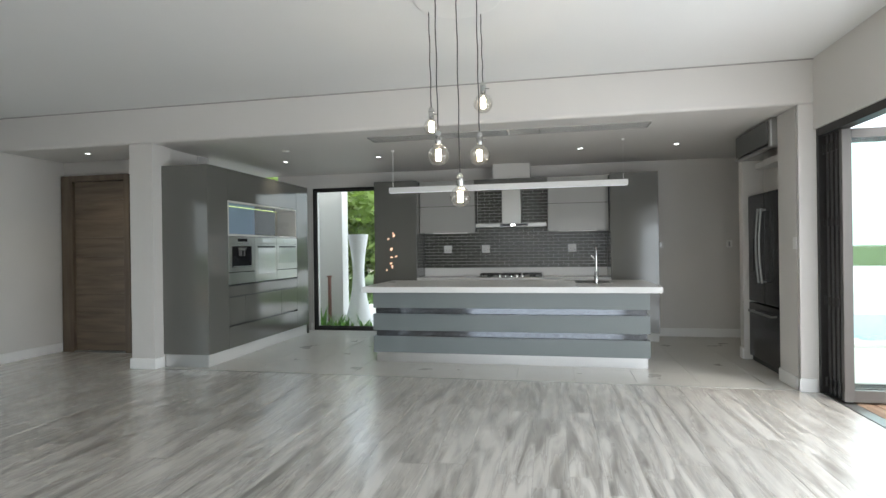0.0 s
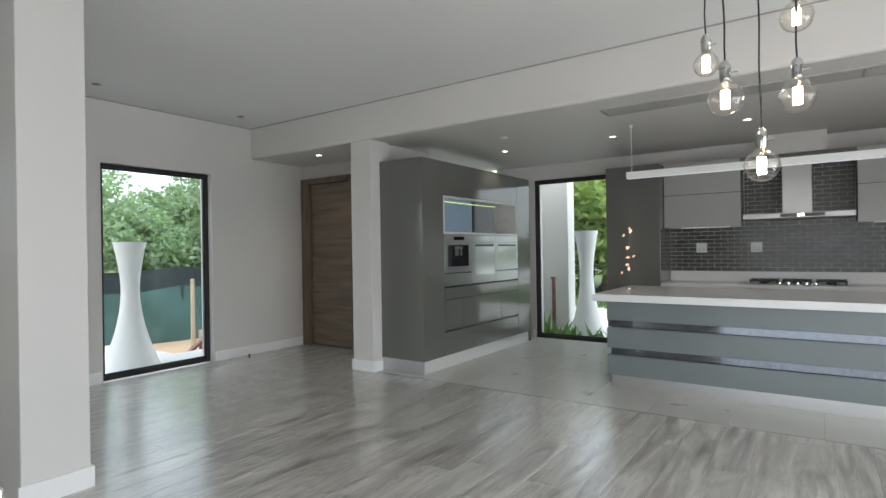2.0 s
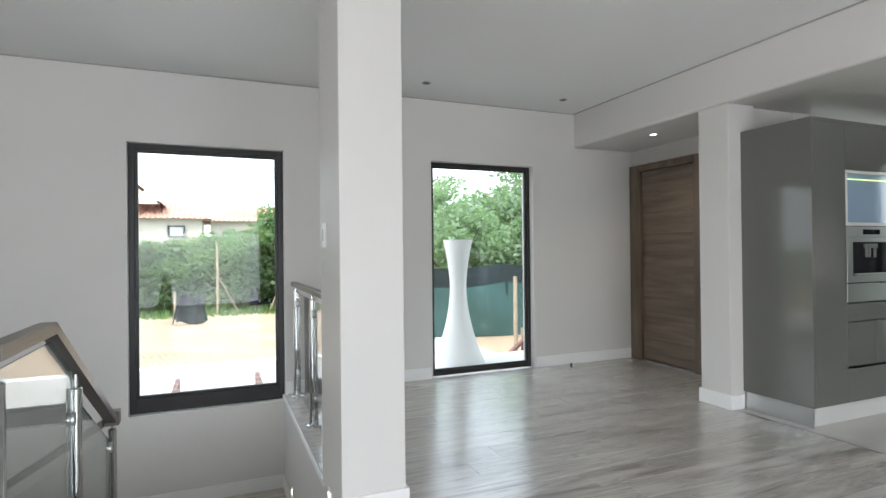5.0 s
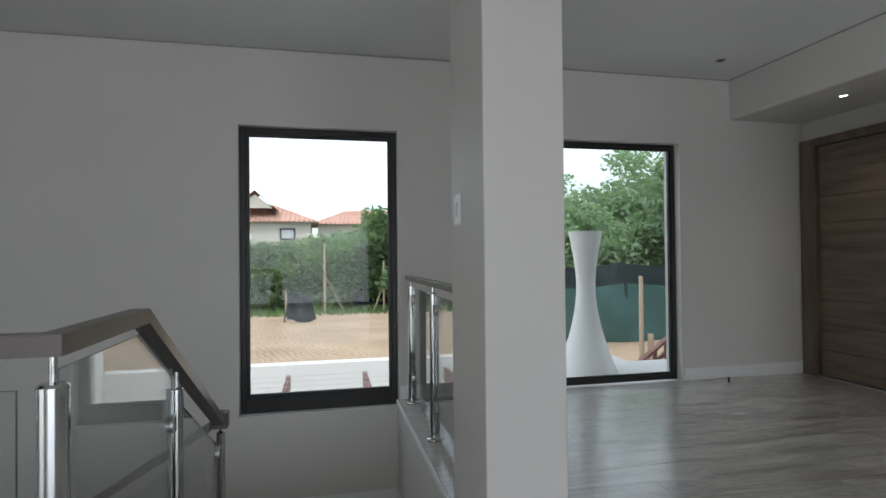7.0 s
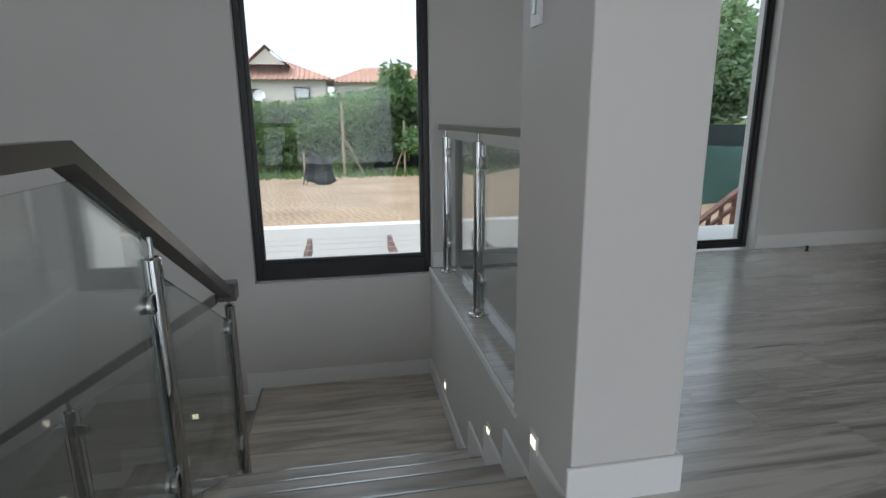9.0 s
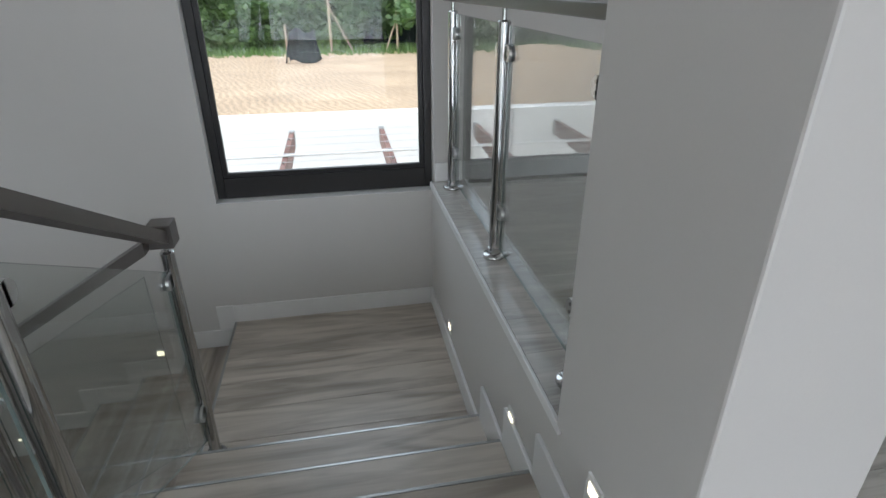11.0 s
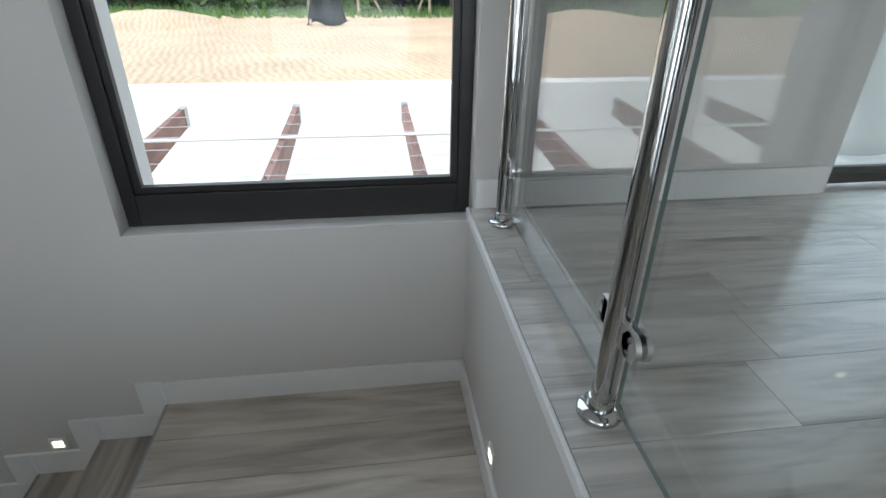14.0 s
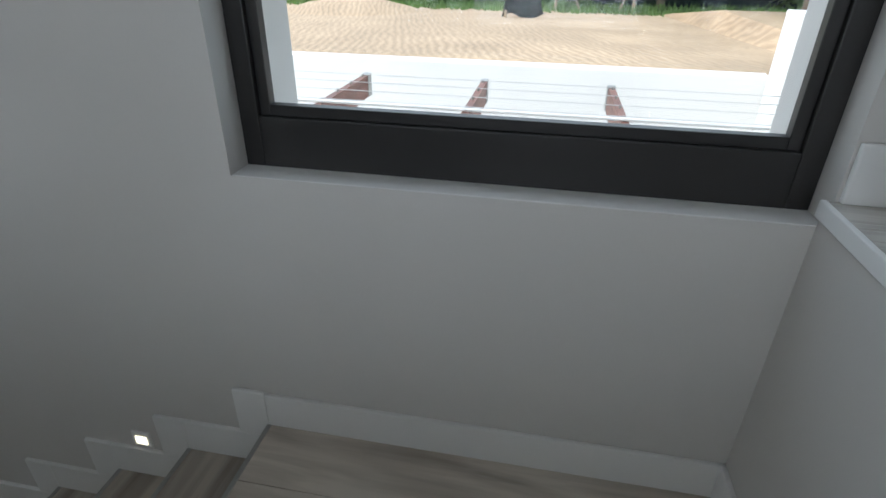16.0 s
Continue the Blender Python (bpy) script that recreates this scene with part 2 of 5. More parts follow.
M_BULB = pane_glass("clear_bulb_glass", (0.99, 0.965, 0.92), 0.05, 2.0)
M_PANE = pane_glass("window_glass", (0.96, 0.98, 0.97))
M_RGLASS = pane_glass("rail_glass", (0.95, 0.97, 0.96), 0.04, 3.4)
M_GEDGE = surface("green_glass_edge", (0.17, 0.21, 0.20), 0.15, vary=0.1, bump=0.0)
M_FILAMENT = glow("filament", (1.0, 0.80, 0.52), 75.0)
M_LAMP = glow("lamp_diffuser", (1.0, 0.97, 0.93), 9.0)
M_STEPLAMP = glow("step_lamp_diffuser", (1.0, 0.85, 0.55), 3.2)
M_LED = glow("green_led_strip", (0.66, 0.85, 0.16), 1.1)
M_STRIP = glow("under_cabinet_strip", (1.0, 0.95, 0.85), 0.5)
# emission added for orange glints; the leaves are no lamps
M_SPARK = glow("copper_glint_leaf", (1.0, 0.50, 0.26), 1.6)
M_BAR = glow("bar_lamp_diffuser", (0.97, 0.96, 1.0), 0.3)
M_SAND = surface("raked_sand", (0.43, 0.315, 0.21), 0.95, vary=0.26, scale=0.6, fine=9, bump=0.5)


def raked(m):
    """Adds curved rake and wheel lines to the sand's relief and colour."""
    n, l = m.node_tree.nodes, m.node_tree.links
    p = n["Principled BSDF"]
    geo, wv, mp = n.new("ShaderNodeNewGeometry"), n.new("ShaderNodeTexWave"), n.new("ShaderNodeMapping")
    mp.inputs["Rotation"].default_value = (0, 0, radians(75))
    l.new(geo.outputs["Position"], mp.inputs["Vector"])
    l.new(mp.outputs[0], wv.inputs["Vector"])
    wv.inputs["Scale"].default_value, wv.inputs["Distortion"].default_value, wv.inputs["Detail"].default_value, wv.inputs["Detail Scale"].default_value = 2.2, 9.0, 5.0, 0.8
    col = p.inputs["Base Color"].links[0].from_socket
    mr, sc = n.new("ShaderNodeMapRange"), n.new("ShaderNodeVectorMath")
    mr.inputs["To Min"].default_value, mr.inputs["To Max"].default_value = 0.80, 1.06
    sc.operation = "SCALE"
    l.new(wv.outputs["Fac"], mr.inputs["Value"])
    l.new(col, sc.inputs[0])
    l.new(mr.outputs[0], sc.inputs["Scale"])
    l.new(sc.outputs[0], p.inputs["Base Color"])
    return m


raked(M_SAND)
M_PAVE = surface("pale_concrete", (0.60, 0.59, 0.57), 0.85, vary=0.07, scale=0.8, fine=30, bump=0.2)
M_LAWN = surface("lawn", (0.085, 0.13, 0.035), 0.95, vary=0.35, scale=1.2, fine=25, bump=0.8)
M_BEAM = wood("red_brown_timber", (0.23, 0.105, 0.075), (0.13, 0.055, 0.04), "x", 0.5, contrast=0.7)
M_BARK = surface("bark", (0.16, 0.13, 0.10), 0.9, vary=0.3, scale=6, fine=40, bump=0.8)
M_FOLI = leafy("tree_leaves", (0.14, 0.225, 0.115))
# leaf green lightened and blued to carry the bright haze outside
M_FOLI3 = leafy("hazed_green_leaves", (0.24, 0.33, 0.24))
M_FOLI2 = leafy("bright_leaves", (0.12, 0.195, 0.075))
M_FOLI4 = leafy("sunny_garden_leaves", (0.22, 0.30, 0.10))
M_BLADE = leafy("aloe_leaves", (0.11, 0.22, 0.065))
M_CLOTH = surface("green_shade_cloth", (0.04, 0.092, 0.088), 0.85, vary=0.25, scale=0.7, fine=60, bump=0.2)
M_CLOTHD = surface("dark_shade_cloth", (0.018, 0.03, 0.032), 0.85, vary=0.25, scale=0.7, fine=60, bump=0.2)
# terracotta paled towards pink, with the distance haze mixed into the colour
M_ROOF = surface("hazed_terracotta_tile", (0.54, 0.32, 0.245), 0.8, vary=0.25, scale=2.0, fine=10, bump=0.4, per_object=0.1)
M_HOUSE = surface("beige_house_plaster", (0.62, 0.57, 0.50), 0.85, vary=0.08, scale=0.7, fine=30, bump=0.1)
M_VASE = surface("white_moulded_planter", (0.80, 0.80, 0.79), 0.45, vary=0.03, scale=2.5, fine=50, bump=0.03)
M_WATER = surface("pool_water", (0.09, 0.36, 0.42), 0.06, vary=0.1, scale=2, fine=8, bump=0.2)
M_CABLE = surface("steel_cable", (0.6, 0.6, 0.6), 0.35, 1.0, bump=0.0)
M_STAKE = surface("weathered_pole", (0.36, 0.29, 0.21), 0.9, vary=0.2, scale=6, fine=40, bump=0.4)
M_DECK = wood("timber_deck", (0.36, 0.25, 0.17), (0.2, 0.13, 0.085), "y", 0.6)

# ---- helpers ----


def box(bm, x0, x1, y0, y1, z0, z1, bevel=0.0):
    vs = [bm.verts.new((x, y, z)) for x in (x0, x1) for y in (y0, y1) for z in (z0, z1)]
    fs = [bm.faces.new([vs[i] for i in q]) for q in ((0, 1, 3, 2), (4, 6, 7, 5), (0, 4, 5, 1), (2, 3, 7, 6), (0, 2, 6, 4), (1, 5, 7, 3))]
    if bevel:
        es = list({e for f in fs for e in f.edges})
        bmesh.ops.bevel(bm, geom=es, offset=bevel, segments=2, profile=0.5, affect="EDGES")
    return bm


def boxed(*dims, bevel=0.0):
    return box(bmesh.new(), *dims, bevel=bevel)


def tube(bm, a, b, r, seg=16, r2=None, caps=True):
    a, b = Vector(a), Vector(b)
    d = b - a
    m = Matrix.Translation((a + b) / 2) @ d.to_track_quat("Z", "Y").to_matrix().to_4x4()
    bmesh.ops.create_cone(bm, cap_ends=caps, segments=seg, radius1=r, radius2=r if r2 is None else r2, depth=d.length, matrix=m)
    return bm


def tubed(a, b, r, seg=16, r2=None):
    return tube(bmesh.new(), a, b, r, seg, r2)


def lathe(bm, profile, x, y, seg=28):
    rings = []
    for r, z in profile:
        if r < 1e-5:
            rings.append([bm.verts.new((x, y, z))])
        else:
            rings.append([bm.verts.new((x + r * math.cos(2 * math.pi * i / seg), y + r * math.sin(2 * math.pi * i / seg), z)) for i in range(seg)])
    for a, b in zip(rings, rings[1:]):
        for i in range(seg):
            j = (i + 1) % seg
            if len(a) == 1 and len(b) > 1:
                bm.faces.new((a[0], b[j], b[i]))
            elif len(b) == 1 and len(a) > 1:
                bm.faces.new((a[i], a[j], b[0]))
            elif len(a) > 1:
                bm.faces.new((a[i], a[j], b[j], b[i]))
    return bm


def lathed(profile, x, y, seg=28):
    return lathe(bmesh.new(), profile, x, y, seg)


def rope(pts, r, seg=8):
    """One unbroken round bar along a list of points."""
    bm = bmesh.new()
    pts = [Vector(p) for p in pts]
    rings = []
    u = None
    for i, p in enumerate(pts):
        d = (pts[min(i + 1, len(pts) - 1)] - pts[max(i - 1, 0)]).normalized()
        if u is None:
            u = d.orthogonal().normalized()
        u = (u - d * u.dot(d)).normalized()
        v = d.cross(u)
        rings.append([bm.verts.new(p + (u * math.cos(2 * math.pi * k / seg) + v * math.sin(2 * math.pi * k / seg)) * r) for k in range(seg)])
    for a, b in zip(rings, rings[1:]):
        for k in range(seg):
            bm.faces.new((a[k], a[(k + 1) % seg], b[(k + 1) % seg], b[k]))
    bm.faces.new(rings[0][::-1])
    bm.faces.new(rings[-1])
    return bm


def part(name, bm, material, parent=None, label="", smooth=False):
    me = bpy.data.meshes.new(name)
    bmesh.ops.recalc_face_normals(bm, faces=bm.faces)
    bm.to_mesh(me)
    bm.free()
    me.materials.append(material)
    if smooth:
        for p in me.polygons:
            p.use_smooth = True
        me.set_sharp_from_angle(angle=radians(40))
    ob = new(name, me)
    if parent is not None:
        ob.parent = parent
        if parent.type == "EMPTY":
            ob.matrix_parent_inverse = Matrix.Translation(-parent.location)
    if label:
        ob["label"] = label
    return ob


def thing(name, x, y, z, label, category, group="", kind=""):
    ob = new(name)
    ob.location = (x, y, z)
    ob.empty_display_size = 0.1
    return tagged(ob, label, category, group, kind)


def structure(name, bm, material, label="", category=""):
    return tagged(part(name, bm, material), label, category, kind="structure")


def sweep_box(path, w, h):
    """A rectangular bar along a list of points, mitred, width across and height up."""
    bm = bmesh.new()
    rings = []
    pts = [Vector(p) for p in path]
    for i, p in enumerate(pts):
        d0 = (p - pts[i - 1]).normalized() if i else None
        d1 = (pts[i + 1] - p).normalized() if i + 1 < len(pts) else None
        d = ((d0 or d1) + (d1 or d0)).normalized()
        side = Vector((d.y, -d.x, 0)).normalized()
        k = 1.0
        if d0 and d1:
            flat0 = Vector((d0.x, d0.y, 0)).normalized()
            fd = Vector((d.x, d.y, 0)).normalized()
            k = 1 / max(0.3, flat0.dot(fd))
        up = Vector((0, 0, 1))
        rings.append([bm.verts.new(p + side * sx * w / 2 * k + up * sz * h / 2) for sx, sz in ((-1, -1), (1, -1), (1, 1), (-1, 1))])
    for a, b in zip(rings, rings[1:]):
        for i in range(4):
            bm.faces.new((a[i], a[(i + 1) % 4], b[(i + 1) % 4], b[i]))
    bm.faces.new(rings[0][::-1])
    bm.faces.new(rings[-1])
    return bm


# ---- the shell ----
XW, XE, YB, YN, YS = -6.39, 2.68, 5.40, 8.50, -3.9   # west wall, east wall, beam front, north wall, south wall
ZC, ZK, ZL = 3.05, 2.635, -2.90                        # living ceiling, kitchen ceiling, lower floor
W1 = (0.615, 1.96, -0.06, 2.39)
W2 = (3.515, 4.81, 0.0, 2.375)
KW = (-3.67, -2.40, 0.0, 2.41)


def west_wall():
    bm = bmesh.new()
    x0, x1, top = XW - 0.42, XW, ZC + 0.3
    box(bm, x0, x1, YS - 0.3, W1[0], ZL, top)
    box(bm, x0, x1, W1[0], W1[1], ZL, W1[2])
    box(bm, x0, x1, W1[0], W1[1], W1[3], top)
    box(bm, x0, x1, W1[1], W2[0], ZL, top)
    box(bm, x0, x1, W2[0], W2[1], ZL, W2[2] - 0.03)
    box(bm, x0 + 0.16, x1, W2[0], W2[1], W2[3], top)
    box(bm, x0 + 0.16, x1, W2[1], YN + 0.3, ZL, top)
    return bm


structure("wall_west", west_wall(), M_WALL, "warm light grey painted plaster wall with two tall windows", "wall")


def north_wall():
    bm = bmesh.new()
    y0, y1, top = YN, YN + 0.28, ZC + 0.3
    box(bm, -4.3, KW[0], y0, y1, -0.3, top)
    box(bm, KW[0], KW[1], y0, y1, -0.3, KW[2] - 0.03)
    box(bm, KW[0], KW[1], y0, y1, KW[3], top)
    box(bm, KW[1], 3.6, y0, y1, -0.3, top)
    return bm


structure("wall_north", north_wall(), M_WALL, "warm light grey painted kitchen back wall with a tall window", "wall")


def door_wall():
    bm = bmesh.new()
    box(bm, XW, -6.37, 6.30, 6.52, -0.3, ZK)
    box(bm, -6.37, -5.28, 6.30, 6.52, 2.435, ZK)
    box(bm, -5.28, -4.26, 6.30, 6.52, -0.3, ZK)
    return bm


structure("wall_entrance", door_wall(), M_WALL, "warm light grey wall round the entrance door", "wall")


def column_kitchen():
    bm = boxed(-4.535, -4.225, YB + 0.003, 5.72, 0, ZK, bevel=0.006)
    box(bm, -4.52, -4.28, 5.72, 6.30, 0, ZK)
    return bm


structure("column_kitchen", column_kitchen(), M_WALL, "light grey painted square column beside the tall units", "column")
structure("column_stair", boxed(-4.20, -3.645, 1.930, 2.275, -0.0025, ZC, bevel=0.006), M_WALL, "light grey painted square column at the stair head", "column")


def east_wall():
    bm = bmesh.new()
    x0, x1 = XE, XE + 0.3
    box(bm, x0, x1, 5.42, 5.46, -0.3, ZC + 0.3)
    box(bm, x0, x1, -1.6, 5.42, 2.40, ZC + 0.3)
    box(bm, x0, x1, YS - 0.3, -1.6, -0.3, ZC + 0.3)
    # pier beside the refrigerator and the kitchen's side wall with the recess
    box(bm, 2.55, x1, YB + 0.003, 5.42, -0.3, ZK)
    box(bm, 2.55, x1, 5.46, 5.86, -0.3, ZK)
    box(bm, 2.55, 3.12, 6.90, 7.02, -0.3, ZK)
    box(bm, 2.78, 3.12, 5.86, 6.90, 1.95, ZK)
    box(bm, 2.60, 2.78, 5.86, 6.62, 2.21, 2.27)
    box(bm, 3.02, 3.12, 5.86, YN, -0.3, ZK)
    return bm


structure("wall_east", east_wall(), M_WALL, "light grey wall with a refrigerator recess and wide opening", "wall")


def south_wall():
    bm = bmesh.new()
    y0, y1 = YS - 0.3, YS
    box(bm, XW, -2.2, y0, y1, ZL, ZC + 0.3)
    box(bm, 2.3, XE, y0, y1, -0.3, ZC + 0.3)
    box(bm, -2.2, 2.3, y0, y1, 2.4, ZC + 0.3)
    box(bm, -2.2, 2.3, y0, y1, ZL, -0.02)
    return bm


structure("wall_south", south_wall(), M_WALL, "plain light grey wall closing the living room", "wall")
structure("ceiling", boxed(XW, XE, YS, YB, ZC, ZC + 0.25), M_CEIL, "white painted living room ceiling", "ceiling")


def kitchen_ceiling():
    bm = boxed(XW, 3.12, YB, YN, ZK, ZC + 0.25)
    edge = [e for e in bm.edges if all(abs(v.co.y - YB) < 1e-4 and abs(v.co.z - ZK) < 1e-4 for v in e.verts)]
    bmesh.ops.bevel(bm, geom=edge, offset=0.03, segments=4, profile=0.5, affect="EDGES")
    return bm


structure("ceiling_kitchen", kitchen_ceiling(), M_WALL, "lowered white kitchen ceiling with a straight front edge", "ceiling")
# solid grey strips whose colour gives the shade of a ceiling gap
structure("trim_ceiling", boxed(XW, XE, YB - 0.012, YB, ZC - 0.012, ZC - 0.002), M_PALE, "grey strip standing in for the shadow line under the ceiling", "trim")
structure("trim_ceiling_west", boxed(XW, XW + 0.012, YS, YB, ZC - 0.012, ZC - 0.002), M_PALE, "grey strip standing in for the shadow line under the ceiling", "trim")

# floor slabs
structure("floor", boxed(-3.665, XE + 0.02, 0.60, 5.455, -0.30, -0.003), M_JOINT, "grey oak laminate floor of long planks", "floor")
structure("floor_south", boxed(-3.10, XE + 0.02, YS, 0.60, -0.30, -0.003), M_JOINT, "grey oak laminate floor of long planks", "floor")
structure("floor_west", boxed(XW, -3.665, 2.21, 6.30, -0.30, -0.003), M_JOINT, "grey oak laminate floor of long planks", "floor")
structure("floor_kitchen", boxed(-4.28, 3.02, 5.455, YN, -0.30, -0.0035), M_GROUT, "large pale grey porcelain kitchen floor tiles", "floor")
structure("floor_lower", boxed(XW, 0, YS, 2.3, ZL - 0.2, ZL), M_TILE, "pale tiled floor at the foot of the stairs", "floor")
structure("wall_stair", boxed(XW, -3.665, 1.945, 2.209, ZL, -0.003), M_WALL, "light grey painted wall under the upper floor edge", "wall")
structure("wall_stairwell", boxed(-3.10, -2.95, YS, 0.60, ZL, -0.30), M_WALL, "light grey painted stairwell side wall", "wall")
structure("trim_floor_edge", boxed(XW, -4.19, 1.932, 1.945, -0.035, 0.003, bevel=0.003), M_TRIM, "white edge strip along the floor", "trim")
structure("trim_floor_joint", boxed(-4.22, 2.55, 5.449, 5.459, -0.011, 0.002), M_STEEL, "metal strip between planks and tiles", "trim")


def skirt(name, *runs):
    bm = bmesh.new()
    for r in runs:
        box(bm, *r, bevel=0.004)
    return structure(name, bm, M_TRIM, "white painted skirting board", "baseboard")


SK, ST = 0.125, 0.016
skirt("baseboard_west", (XW, XW + ST, 1.966, W2[0] - 0.02, 0, SK), (XW, XW + ST, W2[1] + 0.02, 6.30, 0, SK))
skirt("baseboard_column_kitchen", (-4.551, -4.209, YB - 0.013, YB + 0.003, 0, SK), (-4.551, -4.535, YB + 0.003, 5.72, 0, SK), (-4.225, -4.209, YB + 0.003, 5.55, 0, SK))
skirt("baseboard_column_stair", (-3.645, -3.629, 1.914, 2.291, 0, SK), (-4.20, -3.645, 2.275, 2.291, 0, SK))
skirt("baseboard_pier", (2.534, 2.55, 5.46, 5.86, 0, SK), (2.534, XE, YB - 0.013, YB + 0.003, 0, SK), (2.534, 2.55, 6.90, 7.02, 0, SK))
skirt("baseboard_kitchen", (1.80, 3.02, YN - ST, YN, 0, SK), (-3.72, -3.68, YN - ST, YN, 0, SK))
skirt("baseboard_east", (XE - ST, XE, YS, -1.62, 0, SK))
skirt("baseboard_landing", (XW, XW + ST, 0.60, 1.945, -0.90, -0.90 + SK), (XW, -5.06, 1.929, 1.945, -0.90, -0.90 + SK))

# ---- windows ----


def window(name, plane, a0, a1, z0, z1, face, depth, fw, bottom, label):
    """A fixed window; plane 'x' or 'y' is the axis across the glass, face the frame's inner plane, depth outwards."""
    s = -1 if plane == "x" else 1
    e = face + s * depth
    lo, hi = min(face, e), max(face, e)
    root = thing(name, *((face, (a0 + a1) / 2, z0) if plane == "x" else ((a0 + a1) / 2, face, z0)), label, "window", kind="structure")

    def bar(n, p0, p1, q0, q1, d0, d1, mat, bev=0.003):
        bm = boxed(d0, d1, p0, p1, q0, q1, bevel=bev) if plane == "x" else boxed(p0, p1, d0, d1, q0, q1, bevel=bev)
        return part(n, bm, mat, root)
    bar("frame_stile", a0, a0 + fw, z0, z1, lo, hi, M_FRAME)
    bar("frame_stile", a1 - fw, a1, z0, z1, lo, hi, M_FRAME)
    bar("frame_head", a0 + fw, a1 - fw, z1 - fw, z1, lo, hi, M_FRAME)
    bar("frame_sill", a0 + fw, a1 - fw, z0, z0 + bottom, lo, hi, M_FRAME)
    # inner glazing bead, set back
    g = fw * 0.55
    mid = (lo + hi) / 2
    for n, p0, p1, q0, q1 in (("glazing_bead", a0 + fw, a0 + fw + g, z0 + bottom, z1 - fw), ("glazing_bead", a1 - fw - g, a1 - fw, z0 + bottom, z1 - fw),
                              ("glazing_bead", a0 + fw + g, a1 - fw - g, z1 - fw - g, z1 - fw), ("glazing_bead", a0 + fw + g, a1 - fw - g, z0 + bottom, z0 + bottom + g)):
        bar(n, p0, p1, q0, q1, mid - 0.015, mid + 0.015, M_FRAME, 0.002)
    pane = bar("pane", a0 + fw + 0.005, a1 - fw - 0.005, z0 + bottom + 0.005, z1 - fw - 0.005, mid - 0.003, mid + 0.003, M_PANE, 0)
    pane.visible_shadow = False
    return root


window("window_1", "x", *W1, XW - 0.085, 0.06, 0.05, 0.13, "tall dark bronze aluminium window over the stair landing")
window("window_2", "x", *W2, XW - 0.085, 0.06, 0.04, 0.05, "tall dark bronze aluminium window down to the floor")
window("window_3", "y", *KW, YN + 0.02, 0.06, 0.042, 0.05, "tall dark bronze aluminium kitchen window down to the floor")
structure("trim_window_sill", boxed(XW - 0.35, XW - 0.003, W1[0] + 0.002, W1[1] - 0.002, W1[2] - 0.004, W1[2] + 0.002), M_TRIM, "white painted window reveal sill", "sill")

# ---- entrance door ----
door = thing("door_1", -5.82, 6.29, 0, "closed walnut veneered entrance door with horizontal grooves", "door", kind="structure")
part("frame_jamb", boxed(-6.372, -6.19, 6.235, 6.40, 0, 2.435, bevel=0.004), M_DOORF, door)
part("frame_jamb", boxed(-5.37, -5.28, 6.235, 6.40, 0, 2.435, bevel=0.004), M_DOORF, door)
part("frame_head", boxed(-6.19, -5.37, 6.235, 6.40, 2.355, 2.435, bevel=0.004), M_DOORF, door)
for i in range(9):
    z0 = 0.025 + i * 0.2585
    part("door_board", boxed(-6.187, -5.373, 6.275, 6.315, z0, z0 + 0.2525, bevel=0.003), M_DOOR, door)
part("door_core", boxed(-6.187, -5.373, 6.285, 6.312, 0.02, 2.352), M_DOORF, door)
part("threshold", boxed(-6.19, -5.37, 6.235, 6.33, 0, 0.016, bevel=0.003), M_STEEL, door, "steel threshold strip")

# ---- stairs ----
stair = thing("stairs", -4.4, 1.3, -0.9, "grey oak staircase with white nosing strips", "stairs", kind="structure")
NOSE = (-3.665, -4.02, -4.36, -4.685, -5.03)
RISE = 0.18
for i in range(5):
    x1, z = NOSE[i], -RISE * (i + 1)
    x0 = NOSE[i + 1] if i < 4 else None
    part("riser", boxed(x1 - 0.004, x1 + 0.02, 0.60, 1.945, z, z + RISE - 0.028), M_TREADY, stair)
    part("nosing", boxed(x1 - 0.006, x1 + 0.010, 0.60, 1.945, z + RISE - 0.012, z + RISE + 0.002, bevel=0.003), M_STEEL, stair, "metal nosing strip")
    if x0 is not None:
        part("tread", boxed(x0, x1, 0.60, 1.945, z - 0.03, z, bevel=0.0), M_TREADY, stair)
        part("stair_skirting", boxed(x0 + 0.02, x1 + 0.02, 1.929, 1.945, z, z + 0.19, bevel=0.004), M_TRIM, stair, "white stepped skirting")
land_w = (-5.04 - XW) / 6
for i in range(6):
    x0 = XW + i * land_w
    part("landing_board", boxed(x0 + 0.001, x0 + land_w - 0.001, 0.60, 1.945, -0.925, -0.90, bevel=0.0012), M_TREADY, stair)
part("landing_base", boxed(XW, -5.04, 0.60, 1.945, -1.1, -0.926), M_WALL, stair)
part("nosing", boxed(XW, -5.06, 0.592, 0.608, -0.912, -0.898, bevel=0.003), M_STEEL, stair, "metal nosing strip")
part("upper_string", boxed(-5.06, -3.7, 0.575, 0.60, -1.25, -0.90), M_WALL, stair)
GO, RL = 0.325, 0.182
